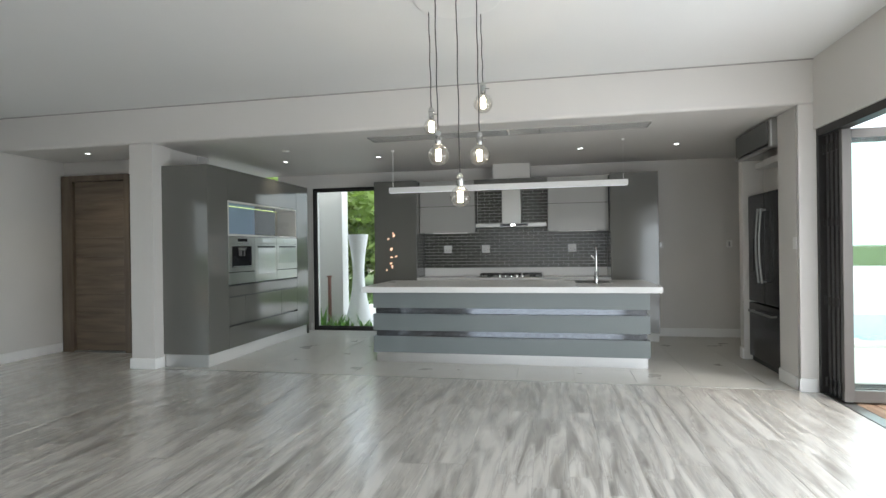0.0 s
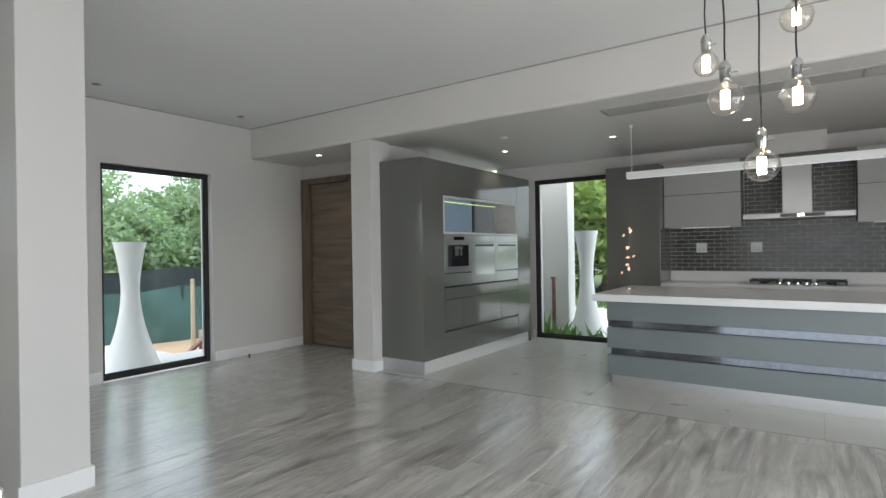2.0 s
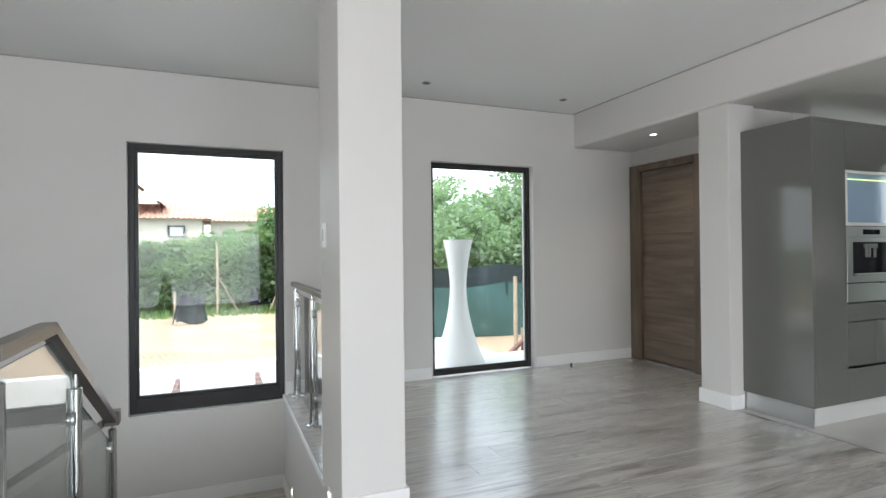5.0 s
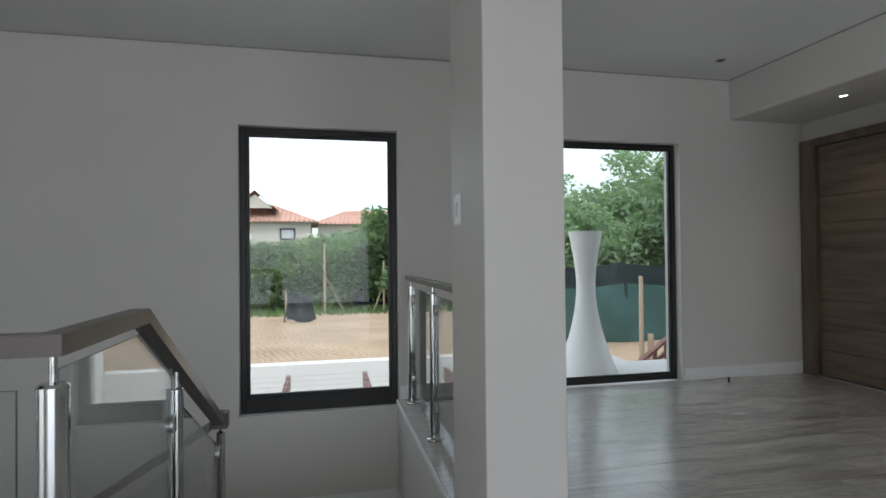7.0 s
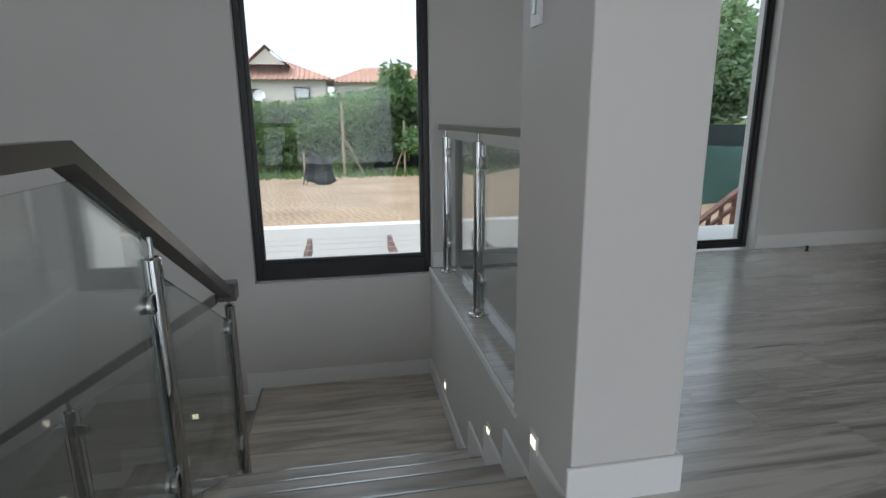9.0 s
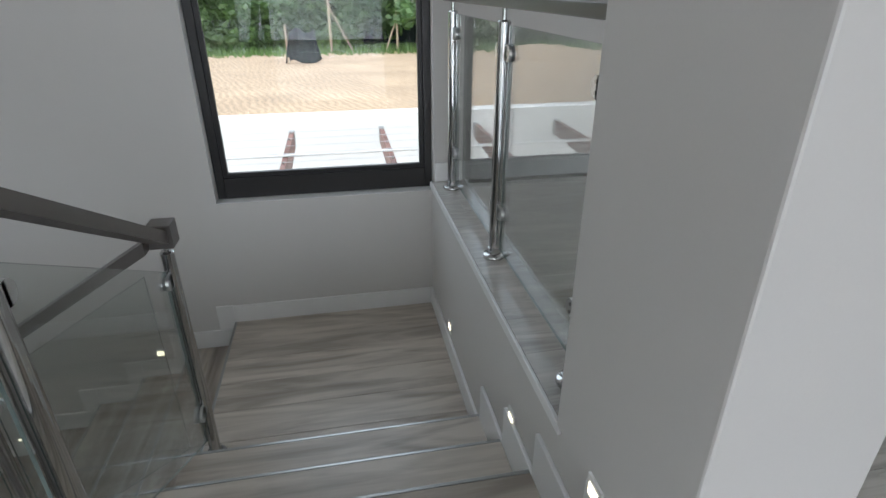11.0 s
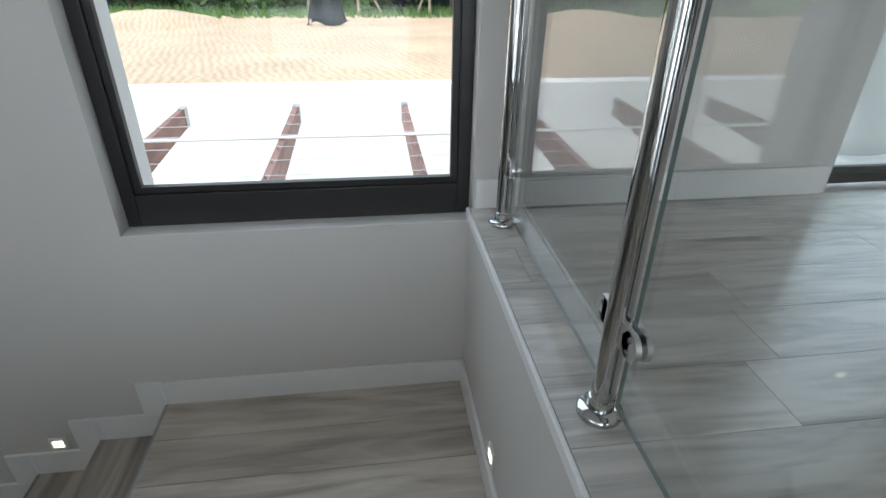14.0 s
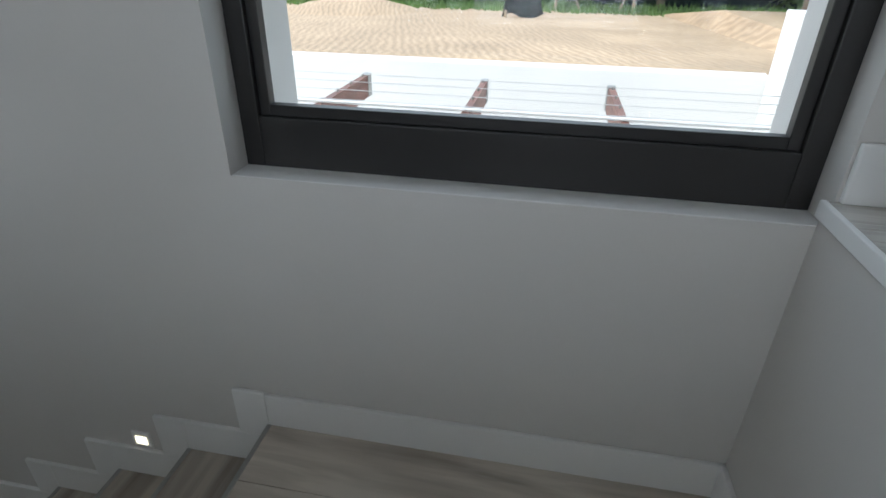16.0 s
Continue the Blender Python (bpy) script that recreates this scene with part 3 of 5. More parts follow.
for i in range(10):
    y1, z = 0.60 - GO * i, -0.90 - RL * (i + 1)
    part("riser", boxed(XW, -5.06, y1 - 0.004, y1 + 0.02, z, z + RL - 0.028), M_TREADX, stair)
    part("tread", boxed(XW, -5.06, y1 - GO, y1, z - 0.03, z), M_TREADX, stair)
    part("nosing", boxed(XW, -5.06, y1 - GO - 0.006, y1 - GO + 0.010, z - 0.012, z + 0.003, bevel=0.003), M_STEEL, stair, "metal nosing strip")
    part("stair_skirting", boxed(XW, XW + ST, y1 - GO + 0.0, y1 - 0.0, z, z + 0.13, bevel=0.004), M_TRIM, stair, "white stepped skirting")
    part("stair_skirting", boxed(XW, XW + ST, y1 - 0.11, y1, z + 0.13, z + RL + 0.13, bevel=0.004), M_TRIM, stair, "white stepped skirting")
part("stair_soffit", sweep_box([(-5.73, 0.55, -1.35), (-5.73, -2.65, -3.14)], 1.3, 0.12), M_WALL, stair)


def step_lamp(x, y, z, axis):
    lp = thing("step_lamp", x, y, z, "small square lit step lamp set in the stair wall", "lamp", "step lamps")
    if axis == "y":
        part("bezel", boxed(x - 0.036, x + 0.036, y - 0.008, y, z - 0.036, z + 0.036, bevel=0.002), M_WHITE, lp)
        part("diffuser", boxed(x - 0.022, x + 0.022, y - 0.011, y - 0.006, z - 0.018, z + 0.018, bevel=0.001), M_STEPLAMP, lp)
    else:
        part("bezel", boxed(x, x + 0.008, y - 0.036, y + 0.036, z - 0.036, z + 0.036, bevel=0.002), M_WHITE, lp)
        part("diffuser", boxed(x + 0.006, x + 0.011, y - 0.022, y + 0.022, z - 0.018, z + 0.018, bevel=0.001), M_STEPLAMP, lp)


for lx, ly, lz in ((-3.945, 1.930, 0.018), (-4.60, 1.945, -0.35), (-5.755, 1.945, -0.695)):
    step_lamp(lx, ly, lz, "y")
for ly, lz in ((0.085, -1.09), (-0.93, -1.68)):
    step_lamp(XW, ly, lz, "x")

# ---- balustrades ----


def post(root, x, y, z0, z1, r=0.0255):
    p = part("post", tubed((x, y, z0 + 0.012), (x, y, z1 - 0.075), r, 28), M_CHROME, root, "polished steel post", smooth=True)
    part("base_flange", lathed([(0, z0), (0.05, z0), (0.052, z0 + 0.004), (0.052, z0 + 0.014), (0.047, z0 + 0.02), (r + 0.004, z0 + 0.024), (r + 0.003, z0 + 0.05), (r, z0 + 0.052)], x, y), M_CHROME, p, smooth=True)
    part("post_cap", lathed([(r + 0.001, z1 - 0.085), (r + 0.001, z1 - 0.075), (r - 0.006, z1 - 0.068), (0, z1 - 0.068)], x, y), M_CHROME, p, smooth=True)
    part("stem", tubed((x, y, z1 - 0.07), (x, y, z1), 0.009, 12), M_CHROME, p, smooth=True)
    return p


def clamp(root, x, xp, z, gy):
    """D-shaped glass clamp in the plane of the glass, reaching from the post at xp to its round end at x."""
    bm = bmesh.new()
    for y0, y1 in ((gy - 0.018, gy - 0.006), (gy + 0.006, gy + 0.018)):
        tube(bm, (x, y0, z), (x, y1, z), 0.031, 24)
        box(bm, min(x, xp), max(x, xp), y0, y1, z - 0.0308, z + 0.0308, bevel=0.001)
    box(bm, xp - 0.006, xp + 0.006, gy - 0.006, gy + 0.006, z - 0.02, z + 0.02)
    ob = part("glass_clamp", bm, M_CLAMP, root, "D-shaped steel glass clamp", smooth=True)
    for dz in (-0.014, 0.014):
        part("screw", tubed((x, gy - 0.0205, z + dz), (x, gy - 0.018, z + dz), 0.006, 10), M_STEEL, ob)


def sheet(name, root, quad, thick, axis):
    """A glass sheet from four corners, extruded along an axis."""
    bm = bmesh.new()
    off = Vector({"x": (1, 0, 0), "y": (0, 1, 0)}[axis]) * thick / 2
    a = [bm.verts.new(Vector(q) - off) for q in quad]
    b = [bm.verts.new(Vector(q) + off) for q in quad]
    bm.faces.new(a)
    bm.faces.new(b[::-1])
    ob = part(name, bm, M_RGLASS, root)
    ob.visible_shadow = False
    eb = bmesh.new()
    k = 0.0004
    c = sum((Vector(q) for q in quad), Vector()) / len(quad)
    for i in range(len(quad)):
        p, q = Vector(quad[i]), Vector(quad[(i + 1) % len(quad)])
        vs = [eb.verts.new(v + (v - c).normalized() * k + o) for v, o in ((p, -off), (q, -off), (q, off), (p, off))]
        eb.faces.new(vs)
    part("glass_edge", eb, M_GEDGE, ob, "green polished glass edge")
    return ob


bal = thing("balustrade", -5.3, 2.05, 0, "glass balustrade with polished steel posts on the floor edge", "balustrade")
PX, PY, GY = (-6.235, -5.27, -4.36), 2.045, 2.058
for x in PX:
    post(bal, x, PY, 0.0, 1.085, 0.026)
for z in (0.24, 0.90):
    for x, sgn in ((PX[0], 1), (PX[1], -1), (PX[1], 1), (PX[2], -1)):
        clamp(bal, x + sgn * 0.066, x + sgn * 0.02, z, GY)
for gx0, gx1 in ((-6.19, -5.315), (-5.225, -4.405)):
    sheet("glass_panel", bal, [(gx0, GY, 0.06), (gx1, GY, 0.06), (gx1, GY, 1.0), (gx0, GY, 1.0)], 0.01, "y")
part("handrail", boxed(XW + 0.03, -4.19, PY - 0.03, PY + 0.03, 1.06, 1.10, bevel=0.004), M_RAIL, bal, "satin steel flat handrail")

sb = thing("stair_balustrade", -4.4, 0.66, -0.2, "sloping glass balustrade with steel posts along the stairs", "balustrade")
RY, RG = 0.68, 0.668
post(sb, -3.06, RY, 0.0, 1.045, 0.034)
post(sb, -4.17, RY, -0.36, 0.775, 0.028)
post(sb, -5.19, RY, -0.90, 0.265, 0.026)
part("handrail", sweep_box([(-3.06, -3.0, 1.07), (-3.06, RY, 1.07), (-3.69, RY, 1.07), (-5.15, RY, 0.268)], 0.062, 0.052), M_RAIL, sb, "satin steel flat handrail")
part("handrail_end", boxed(-5.235, -5.145, RY - 0.045, RY + 0.045, 0.222, 0.318, bevel=0.004), M_RAIL, sb, "square steel handrail end block")
for x, z, sides in ((-3.06, 0.82, (-1,)), (-3.06, 0.25, (-1,)), (-4.17, 0.56, (-1, 1)), (-4.17, -0.10, (-1, 1)), (-5.19, 0.08, (1,)), (-5.19, -0.60, (1,))):
    for sgn in sides:
        clamp(sb, x + sgn * 0.056, x + sgn * 0.02, z, RG)
sheet("glass_panel", sb, [(-3.105, RG, 0.05), (-3.70, RG, 0.05), (-4.125, RG, -0.19), (-4.125, RG, 0.80), (-3.765, RG, 1.0), (-3.105, RG, 1.0)], 0.01, "y")
sheet("glass_panel", sb, [(-4.215, RG, -0.24), (-5.145, RG, -0.76), (-5.145, RG, 0.125), (-4.215, RG, 0.64)], 0.01, "y")

lb = thing("lower_balustrade", -5.1, -0.6, -1.6, "glass balustrade descending beside the lower stairs", "balustrade")
LX, LSLOPE = -5.12, 0.61
for y in (-0.13, -1.25, -2.40):
    z = -0.90 - RL * math.floor((0.60 - y) / GO + 1)
    top = 0.25 + LSLOPE * (y - 0.63)
    p = post(lb, LX, y, z, top - 0.01)
    for dz in (-0.19, -0.85):
        for sgn in (-1, 1):
            cl = bmesh.new()
            for x0, x1 in ((LX - 0.018, LX - 0.006), (LX + 0.006, LX + 0.018)):
                tube(cl, (x0, y + sgn * 0.056, top + dz), (x1, y + sgn * 0.056, top + dz), 0.027, 20)
                box(cl, x0, x1, y + sgn * 0.038 - 0.018, y + sgn * 0.038 + 0.018, top + dz - 0.0268, top + dz + 0.0268)
            part("glass_clamp", cl, M_CLAMP, lb, "D-shaped steel glass clamp", smooth=True)
part("handrail", sweep_box([(LX, 0.636, 0.252), (LX, -2.75, 0.25 + LSLOPE * -3.38)], 0.06, 0.052), M_RAIL, lb, "satin steel flat handrail")
for y0, y1 in ((0.60, -0.085), (-0.175, -1.205), (-1.295, -2.355)):
    e0, e1 = 0.25 + LSLOPE * (y0 - 0.63), 0.25 + LSLOPE * (y1 - 0.63)
    sheet("glass_panel", lb, [(LX, y0, e0 - 1.0), (LX, y1, e1 - 1.0), (LX, y1, e1 - 0.11), (LX, y0, e0 - 0.11)], 0.01, "x")

fb = thing("landing_balustrade", -3.12, -1.2, 0, "level glass balustrade round the stairwell edge", "balustrade")
for y in (-0.5, -1.7, -2.9):
    post(fb, -3.12, y, 0.0, 1.03)
for y in (0.55, -0.55, -1.75):
    sheet("glass_panel", fb, [(-3.17, y, 0.03), (-3.17, y - 1.0, 0.03), (-3.17, y - 1.0, 0.94), (-3.17, y, 0.94)], 0.01, "x")

# ---- kitchen: tall appliance wall ----
FX = -3.62
tu = thing("appliance_cabinet", -3.9, 6.8, 0, "tall grey gloss cabinet wall with built-in ovens", "cabinet")
part("side_panel", boxed(-4.225, FX, 5.55, 5.575, 0.15, 2.39, bevel=0.002), M_GLOSS, tu)
part("side_panel", boxed(-4.225, FX, 8.18, 8.205, 0.0, 2.39, bevel=0.002), M_GLOSS, tu)
part("top_panel", boxed(-4.225, FX, 5.576, 8.179, 2.365, 2.39), M_GLOSS, tu)
part("back_panel", boxed(-4.225, -4.20, 5.576, 8.179, 0.15, 2.364), M_PALE, tu)
part("front_panel", boxed(FX - 0.02, FX, 5.577, 5.955, 0.15, 2.364, bevel=0.002), M_GLOSS, tu)
part("front_panel", boxed(FX - 0.02, FX, 7.805, 8.178, 0.15, 2.364, bevel=0.002), M_GLOSS, tu)
part("front_panel", boxed(FX - 0.02, FX, 5.958, 7.802, 2.0, 2.364, bevel=0.002), M_GLOSS, tu)
part("front_panel", boxed(FX - 0.02, FX, 5.958, 7.802, 0.15, 0.415, bevel=0.002), M_GLOSS, tu)
part("plinth", boxed(-4.20, FX - 0.012, 5.552, 5.572, 0.0, 0.148, bevel=0.002), M_PLINTH, tu, "brushed aluminium plinth")
part("plinth", boxed(FX - 0.045, FX - 0.03, 5.575, 8.178, 0.0, 0.148, bevel=0.002), M_WPLINTH, tu, "pale plinth board")
# open niche with glass doors pushed aside
part("niche_base", boxed(-4.19, FX - 0.001, 5.958, 7.802, 1.555, 1.58, bevel=0.002), M_WPLINTH, tu, "pale shelf")
part("niche_back", boxed(-3.95, -3.93, 5.99, 7.774, 1.581, 1.974), M_BEIGE, tu, "beige niche back")
part("shelf_gap", boxed(-3.70, FX - 0.004, 5.958, 7.802, 1.5485, 1.5545), M_BLACK, tu)
part("niche_top", boxed(-4.19, FX - 0.001, 5.958, 7.802, 1.975, 1.998, bevel=0.002), M_WPLINTH, tu)
part("niche_side", boxed(-4.19, FX - 0.003, 7.775, 7.80, 1.581, 1.974), M_WPLINTH, tu)
part("niche_side", boxed(-4.19, FX - 0.003, 5.96, 5.985, 1.581, 1.974), M_WPLINTH, tu)
# this door's blue is reflected sky put into the colour
part("glass_door", boxed(FX - 0.035, FX - 0.025, 5.987, 6.62, 1.583, 1.972, bevel=0.002), M_BLUEGLASS, tu, "glass door with a blue sky reflection in its colour")
part("glass_door", boxed(FX - 0.05, FX - 0.04, 6.60, 7.20, 1.583, 1.972, bevel=0.002), M_BLACKGLASS, tu, "dark glass sliding door")
part("led_strip", boxed(FX - 0.022, FX - 0.014, 5.99, 7.22, 1.926, 1.933), M_LED, tu, "lit green led strip")
# drawers
for n, y0, y1, z0, z1 in (("drawer", 5.958, 7.802, 0.795, 0.925), ("drawer", 5.958, 6.33, 0.435, 0.782), ("drawer", 6.333, 7.29, 0.435, 0.782), ("drawer", 7.293, 7.802, 0.435, 0.782)):
    d = part(n, boxed(FX - 0.02, FX, y0, y1, z0, z1, bevel=0.002), M_GLOSS, tu)
    part("finger_grip", boxed(FX - 0.03, FX - 0.012, y0 + 0.002, y1 - 0.002, z1 + 0.001, z1 + 0.011), M_BLACK, d, "dark recessed finger grip")
part("carcass", boxed(-4.19, FX - 0.045, 5.98, 7.78, 0.16, 1.55), M_BLACK, tu)


def oven(name, label, y0, y1, z0, z1, coffee=False):
    o = thing(name, FX, (y0 + y1) / 2, z0, label, "oven" if not coffee else "coffee machine")
    part("control_panel", boxed(FX - 0.02, FX + 0.004, y0, y1, 1.46, 1.548, bevel=0.003), M_STEEL, o)
    part("display", boxed(FX + 0.003, FX + 0.006, y0 + 0.2, y0 + 0.42, 1.485, 1.525), M_BLACKGLASS if coffee else M_WHITEGLASS, o)
    if coffee:
        part("fascia", boxed(FX - 0.02, FX + 0.004, y0, y1, 1.10, 1.457, bevel=0.003), M_STEEL, o)
        part("recess", boxed(FX + 0.003, FX + 0.007, y0 + 0.07, y1 - 0.08, 1.155, 1.425, bevel=0.002), M_BLACKGLASS, o, "dark glass brewing recess")
        sp = bmesh.new()
        for dy in (0.22, 0.26, 0.33):
            tube(sp, (FX + 0.016, y0 + dy, 1.30), (FX + 0.016, y0 + dy, 1.39), 0.010, 10)
        box(sp, FX + 0.005, FX + 0.022, y0 + 0.2, y0 + 0.36, 1.375, 1.41)
        part("spout", sp, M_LEAF, o)
        part("drip_tray", boxed(FX + 0.004, FX + 0.03, y0 + 0.08, y1 - 0.09, 1.158, 1.172, bevel=0.003), M_STEEL, o)
        part("warming_drawer", boxed(FX - 0.02, FX + 0.003, y0, y1, 0.945, 1.088, bevel=0.003), M_STEEL, o)
        part("drawer_grip", boxed(FX + 0.002, FX + 0.012, y0 + 0.42, y1 - 0.02, 1.086, 1.097), M_BLACK, o)
    else:
        part("oven_door", boxed(FX - 0.02, FX + 0.004, y0, y1, z0, 1.457, bevel=0.003), M_STEEL, o)
        part("door_glass", boxed(FX + 0.003, FX + 0.007, y0 + 0.075, y1 - 0.06, z0 + 0.10, 1.40, bevel=0.002), M_WHITEGLASS, o, "door glass with a pale reflection in its colour")
        part("grip_slot", boxed(FX + 0.003, FX + 0.009, y0 + 0.07, y1 - 0.055, 1.408, 1.432, bevel=0.002), M_BLACK, o, "dark grip slot")


oven("coffee_machine", "built-in stainless steel coffee machine over a warming drawer", 5.962, 6.562, 0.945, 1.548, True)
oven("oven", "built-in stainless steel oven with pale glass door", 6.568, 7.158, 0.945, 1.548)
oven("oven", "built-in stainless steel oven above a steel drawer", 7.164, 7.80, 1.085, 1.548)
part("oven_drawer", boxed(FX - 0.02, FX + 0.003, 7.164, 7.80, 0.945, 1.075, bevel=0.003), M_STEEL, tu)

# ---- kitchen: back run ----


def tall_unit(x0, x1, label):
    u = thing("tall_cabinet", (x0 + x1) / 2, 8.2, 0, label, "cabinet", "tall cabinets beside the hob")
    part("body", boxed(x0, x1, 7.972, YN - 0.003, 0.12, 2.41, bevel=0.002), M_GLOSS, u)
    part("door", boxed(x0 + 0.002, x1 - 0.002, 7.95, 7.97, 0.125, 2.405, bevel=0.002), M_GLOSS, u)
    part("plinth", boxed(x0 + 0.02, x1 - 0.003, 8.0, 8.02, 0.0, 0.118), M_WPLINTH, u, "pale plinth board")
    return u


tall_unit(-2.385, -1.71, "tall dark grey gloss cabinet beside the kitchen window")
tall_unit(1.15, 1.80, "tall dark grey gloss cabinet at the end of the worktop")
# assumed ornament: its leaves glow to give the orange glints on the door
orn = thing("wall_ornament", -2.1, 7.94, 1.0, "string of small copper leaves with an added glow for their orange glints", "ornament")
for x, z, s in ((-2.07, 1.57, 0.030), (-2.16, 1.52, 0.022), (-2.11, 1.365, 0.028), (-2.11, 1.235, 0.026), (-2.036, 1.25, 0.022), (-2.12, 1.14, 0.026), (-2.10, 1.09, 0.028), (-2.19, 1.037, 0.020), (-2.085, 1.605, 0.018), (-2.115, 1.345, 0.016)):
    bm = bmesh.new()
    bmesh.ops.create_icosphere(bm, subdivisions=1, radius=s, matrix=Matrix.Translation((x, 7.944, z)) @ Euler((0, radians(x * 900 % 90), 0)).to_matrix().to_4x4() @ Matrix.Diagonal((0.55, 0.18, 1.0, 1)))
    part("glint_leaf", bm, M_SPARK, orn)
part("wire", sweep_box([(-2.14, 7.947, 1.03), (-2.11, 7.947, 1.3), (-2.08, 7.947, 1.6)], 0.003, 0.003), M_BLACK, orn)

for x0, x1 in ((-1.70, -0.76), (-0.757, 0.20), (0.203, 1.145)):
    b = thing("base_cabinet", (x0 + x1) / 2, 8.2, 0, "low grey gloss cabinet under the white worktop", "cabinet", "base cabinets along the back wall")
    part("body", boxed(x0 + 0.001, x1 - 0.001, 7.972, YN - 0.003, 0.12, 0.868), M_GLOSS, b)
    part("door", boxed(x0 + 0.003, (x0 + x1) / 2 - 0.002, 7.95, 7.97, 0.125, 0.85, bevel=0.002), M_GLOSS, b)
    part("door", boxed((x0 + x1) / 2 + 0.002, x1 - 0.003, 7.95, 7.97, 0.125, 0.85, bevel=0.002), M_GLOSS, b)
    part("plinth", boxed(x0 + 0.001, x1 - 0.001, 8.0, 8.02, 0.0, 0.118), M_WPLINTH, b)
wt = thing("worktop", -0.28, 8.2, 0.87, "white quartz worktop with upstand along the back wall", "worktop")
part("slab", boxed(-1.708, 1.148, 7.935, YN - 0.003, 0.87, 0.915, bevel=0.003), M_QUARTZ, wt)
part("upstand", boxed(-1.708, 1.148, YN - 0.025, YN - 0.003, 0.916, 1.045, bevel=0.002), M_QUARTZ, wt)

hob = thing("gas_hob", -0.28, 8.2, 0.915, "black cast iron gas hob set in the worktop", "hob")
part("base_plate", boxed(-0.75, 0.19, 8.02, 8.42, 0.916, 0.924, bevel=0.003), M_STEEL, hob)
for i, x in enumerate((-0.61, -0.29, 0.03)):
    bm = bmesh.new()
    for dx in (-0.13, -0.045, 0.045, 0.13):
        box(bm, x + dx - 0.007, x + dx + 0.007, 8.06, 8.40, 0.955, 0.972)
    for y in (8.06, 8.22, 8.38):
        box(bm, x - 0.14, x + 0.14, y - 0.007, y + 0.007, 0.950, 0.967)
    for dx in (-0.13, 0.13):
        for y in (8.07, 8.39):
            box(bm, x + dx - 0.007, x + dx + 0.007, y - 0.007, y + 0.007, 0.924, 0.955)
    part("pan_support", bm, M_BLACK, hob)
    for y in ((8.13, 8.31) if i != 1 else (8.22,)):
        part("burner", lathed([(0, 0.924), (0.045, 0.924), (0.045, 0.938), (0.03, 0.944), (0, 0.944)], x, y, 16), M_BLACK, hob)
for i in range(5):
    part("knob", lathed([(0.016, 0.924), (0.015, 0.945), (0, 0.946)], -0.45 + i * 0.085, 8.035, 12), M_CHROME, hob)

for x0, x1 in ((-1.705, -0.835), (0.268, 1.145)):
    w = thing("wall_cabinet", (x0 + x1) / 2, 8.3, 1.6, "pale grey gloss wall cabinet with two lift-up doors", "cabinet", "wall cabinets either side of the hood")
    part("body", boxed(x0, x1, 8.172, YN - 0.014, 1.605, 2.41, bevel=0.002), M_GLOSS, w)
    part("lift_door", boxed(x0 + 0.002, x1 - 0.002, 8.15, 8.17, 1.60, 2.006, bevel=0.002), M_PALE, w)
    part("lift_door", boxed(x0 + 0.002, x1 - 0.002, 8.15, 8.17, 2.014, 2.408, bevel=0.002), M_PALE, w)
    part("light_strip", boxed(x0 + 0.15, x1 - 0.15, 8.40, 8.42, 1.599, 1.6045), M_STRIP, w, "lit strip under the cabinet")
# dark panel put in for the shadow strip above the hood
structure("trim_shadow_strip", boxed(-0.832, 0.265, 8.16, YN - 0.014, 2.29, 2.41), M_GLOSS, "dark grey panel standing in for the shadow strip between the wall cabinets", "panel")

hood = thing("extractor_hood", -0.28, 8.2, 1.66, "stainless steel chimney extractor hood over the hob", "hood")
part("canopy", boxed(-0.80, 0.245, 7.98, YN - 0.016, 1.665, 1.725, bevel=0.004), M_STEEL, hood)
part("control_panel", boxed(-0.43, -0.02, 7.972, 7.979, 1.678, 1.714, bevel=0.001), M_BLACKGLASS, hood)
part("switch", boxed(-0.27, -0.21, 7.966, 7.971, 1.684, 1.708, bevel=0.001), M_LAMP, hood, "lit hood switch")
part("chimney", boxed(-0.42, -0.135, 8.20, YN - 0.016, 1.726, 2.29, bevel=0.003), M_STEEL, hood)
structure("trim_chimney_box", boxed(-0.55, 0.01, 8.14, YN - 0.003, 2.41, ZK), M_WALL, "painted boxing above the hood", "panel")


def socket(x, z, label="white double wall socket"):
    s = thing("wall_socket", x, YN, z, label, "socket", "wall sockets")
    y = YN - 0.019 if z < 1.36 else YN
    part("plate", boxed(x - 0.062, x + 0.062, y - 0.009, y, z - 0.062, z + 0.062, bevel=0.004), M_WHITE, s)
    part("rocker", boxed(x - 0.03, x - 0.008, y - 0.013, y - 0.008, z + 0.012, z + 0.045, bevel=0.002), M_WHITE, s)
    part("rocker", boxed(x + 0.008, x + 0.03, y - 0.013, y - 0.008, z + 0.012, z + 0.045, bevel=0.002), M_WHITE, s)
    bm = bmesh.new()
    for dx, dz in ((-0.025, -0.01), (-0.035, -0.03), (-0.015, -0.03), (0.025, -0.01), (0.015, -0.03), (0.035, -0.03)):
        tube(bm, (x + dx, y - 0.0085, z + dz), (x + dx, y - 0.0105, z + dz), 0.005, 8)
    part("pin_holes", bm, M_BLACK, s)


for x in (-1.323, -0.708, 0.629):
    socket(x, 1.345)


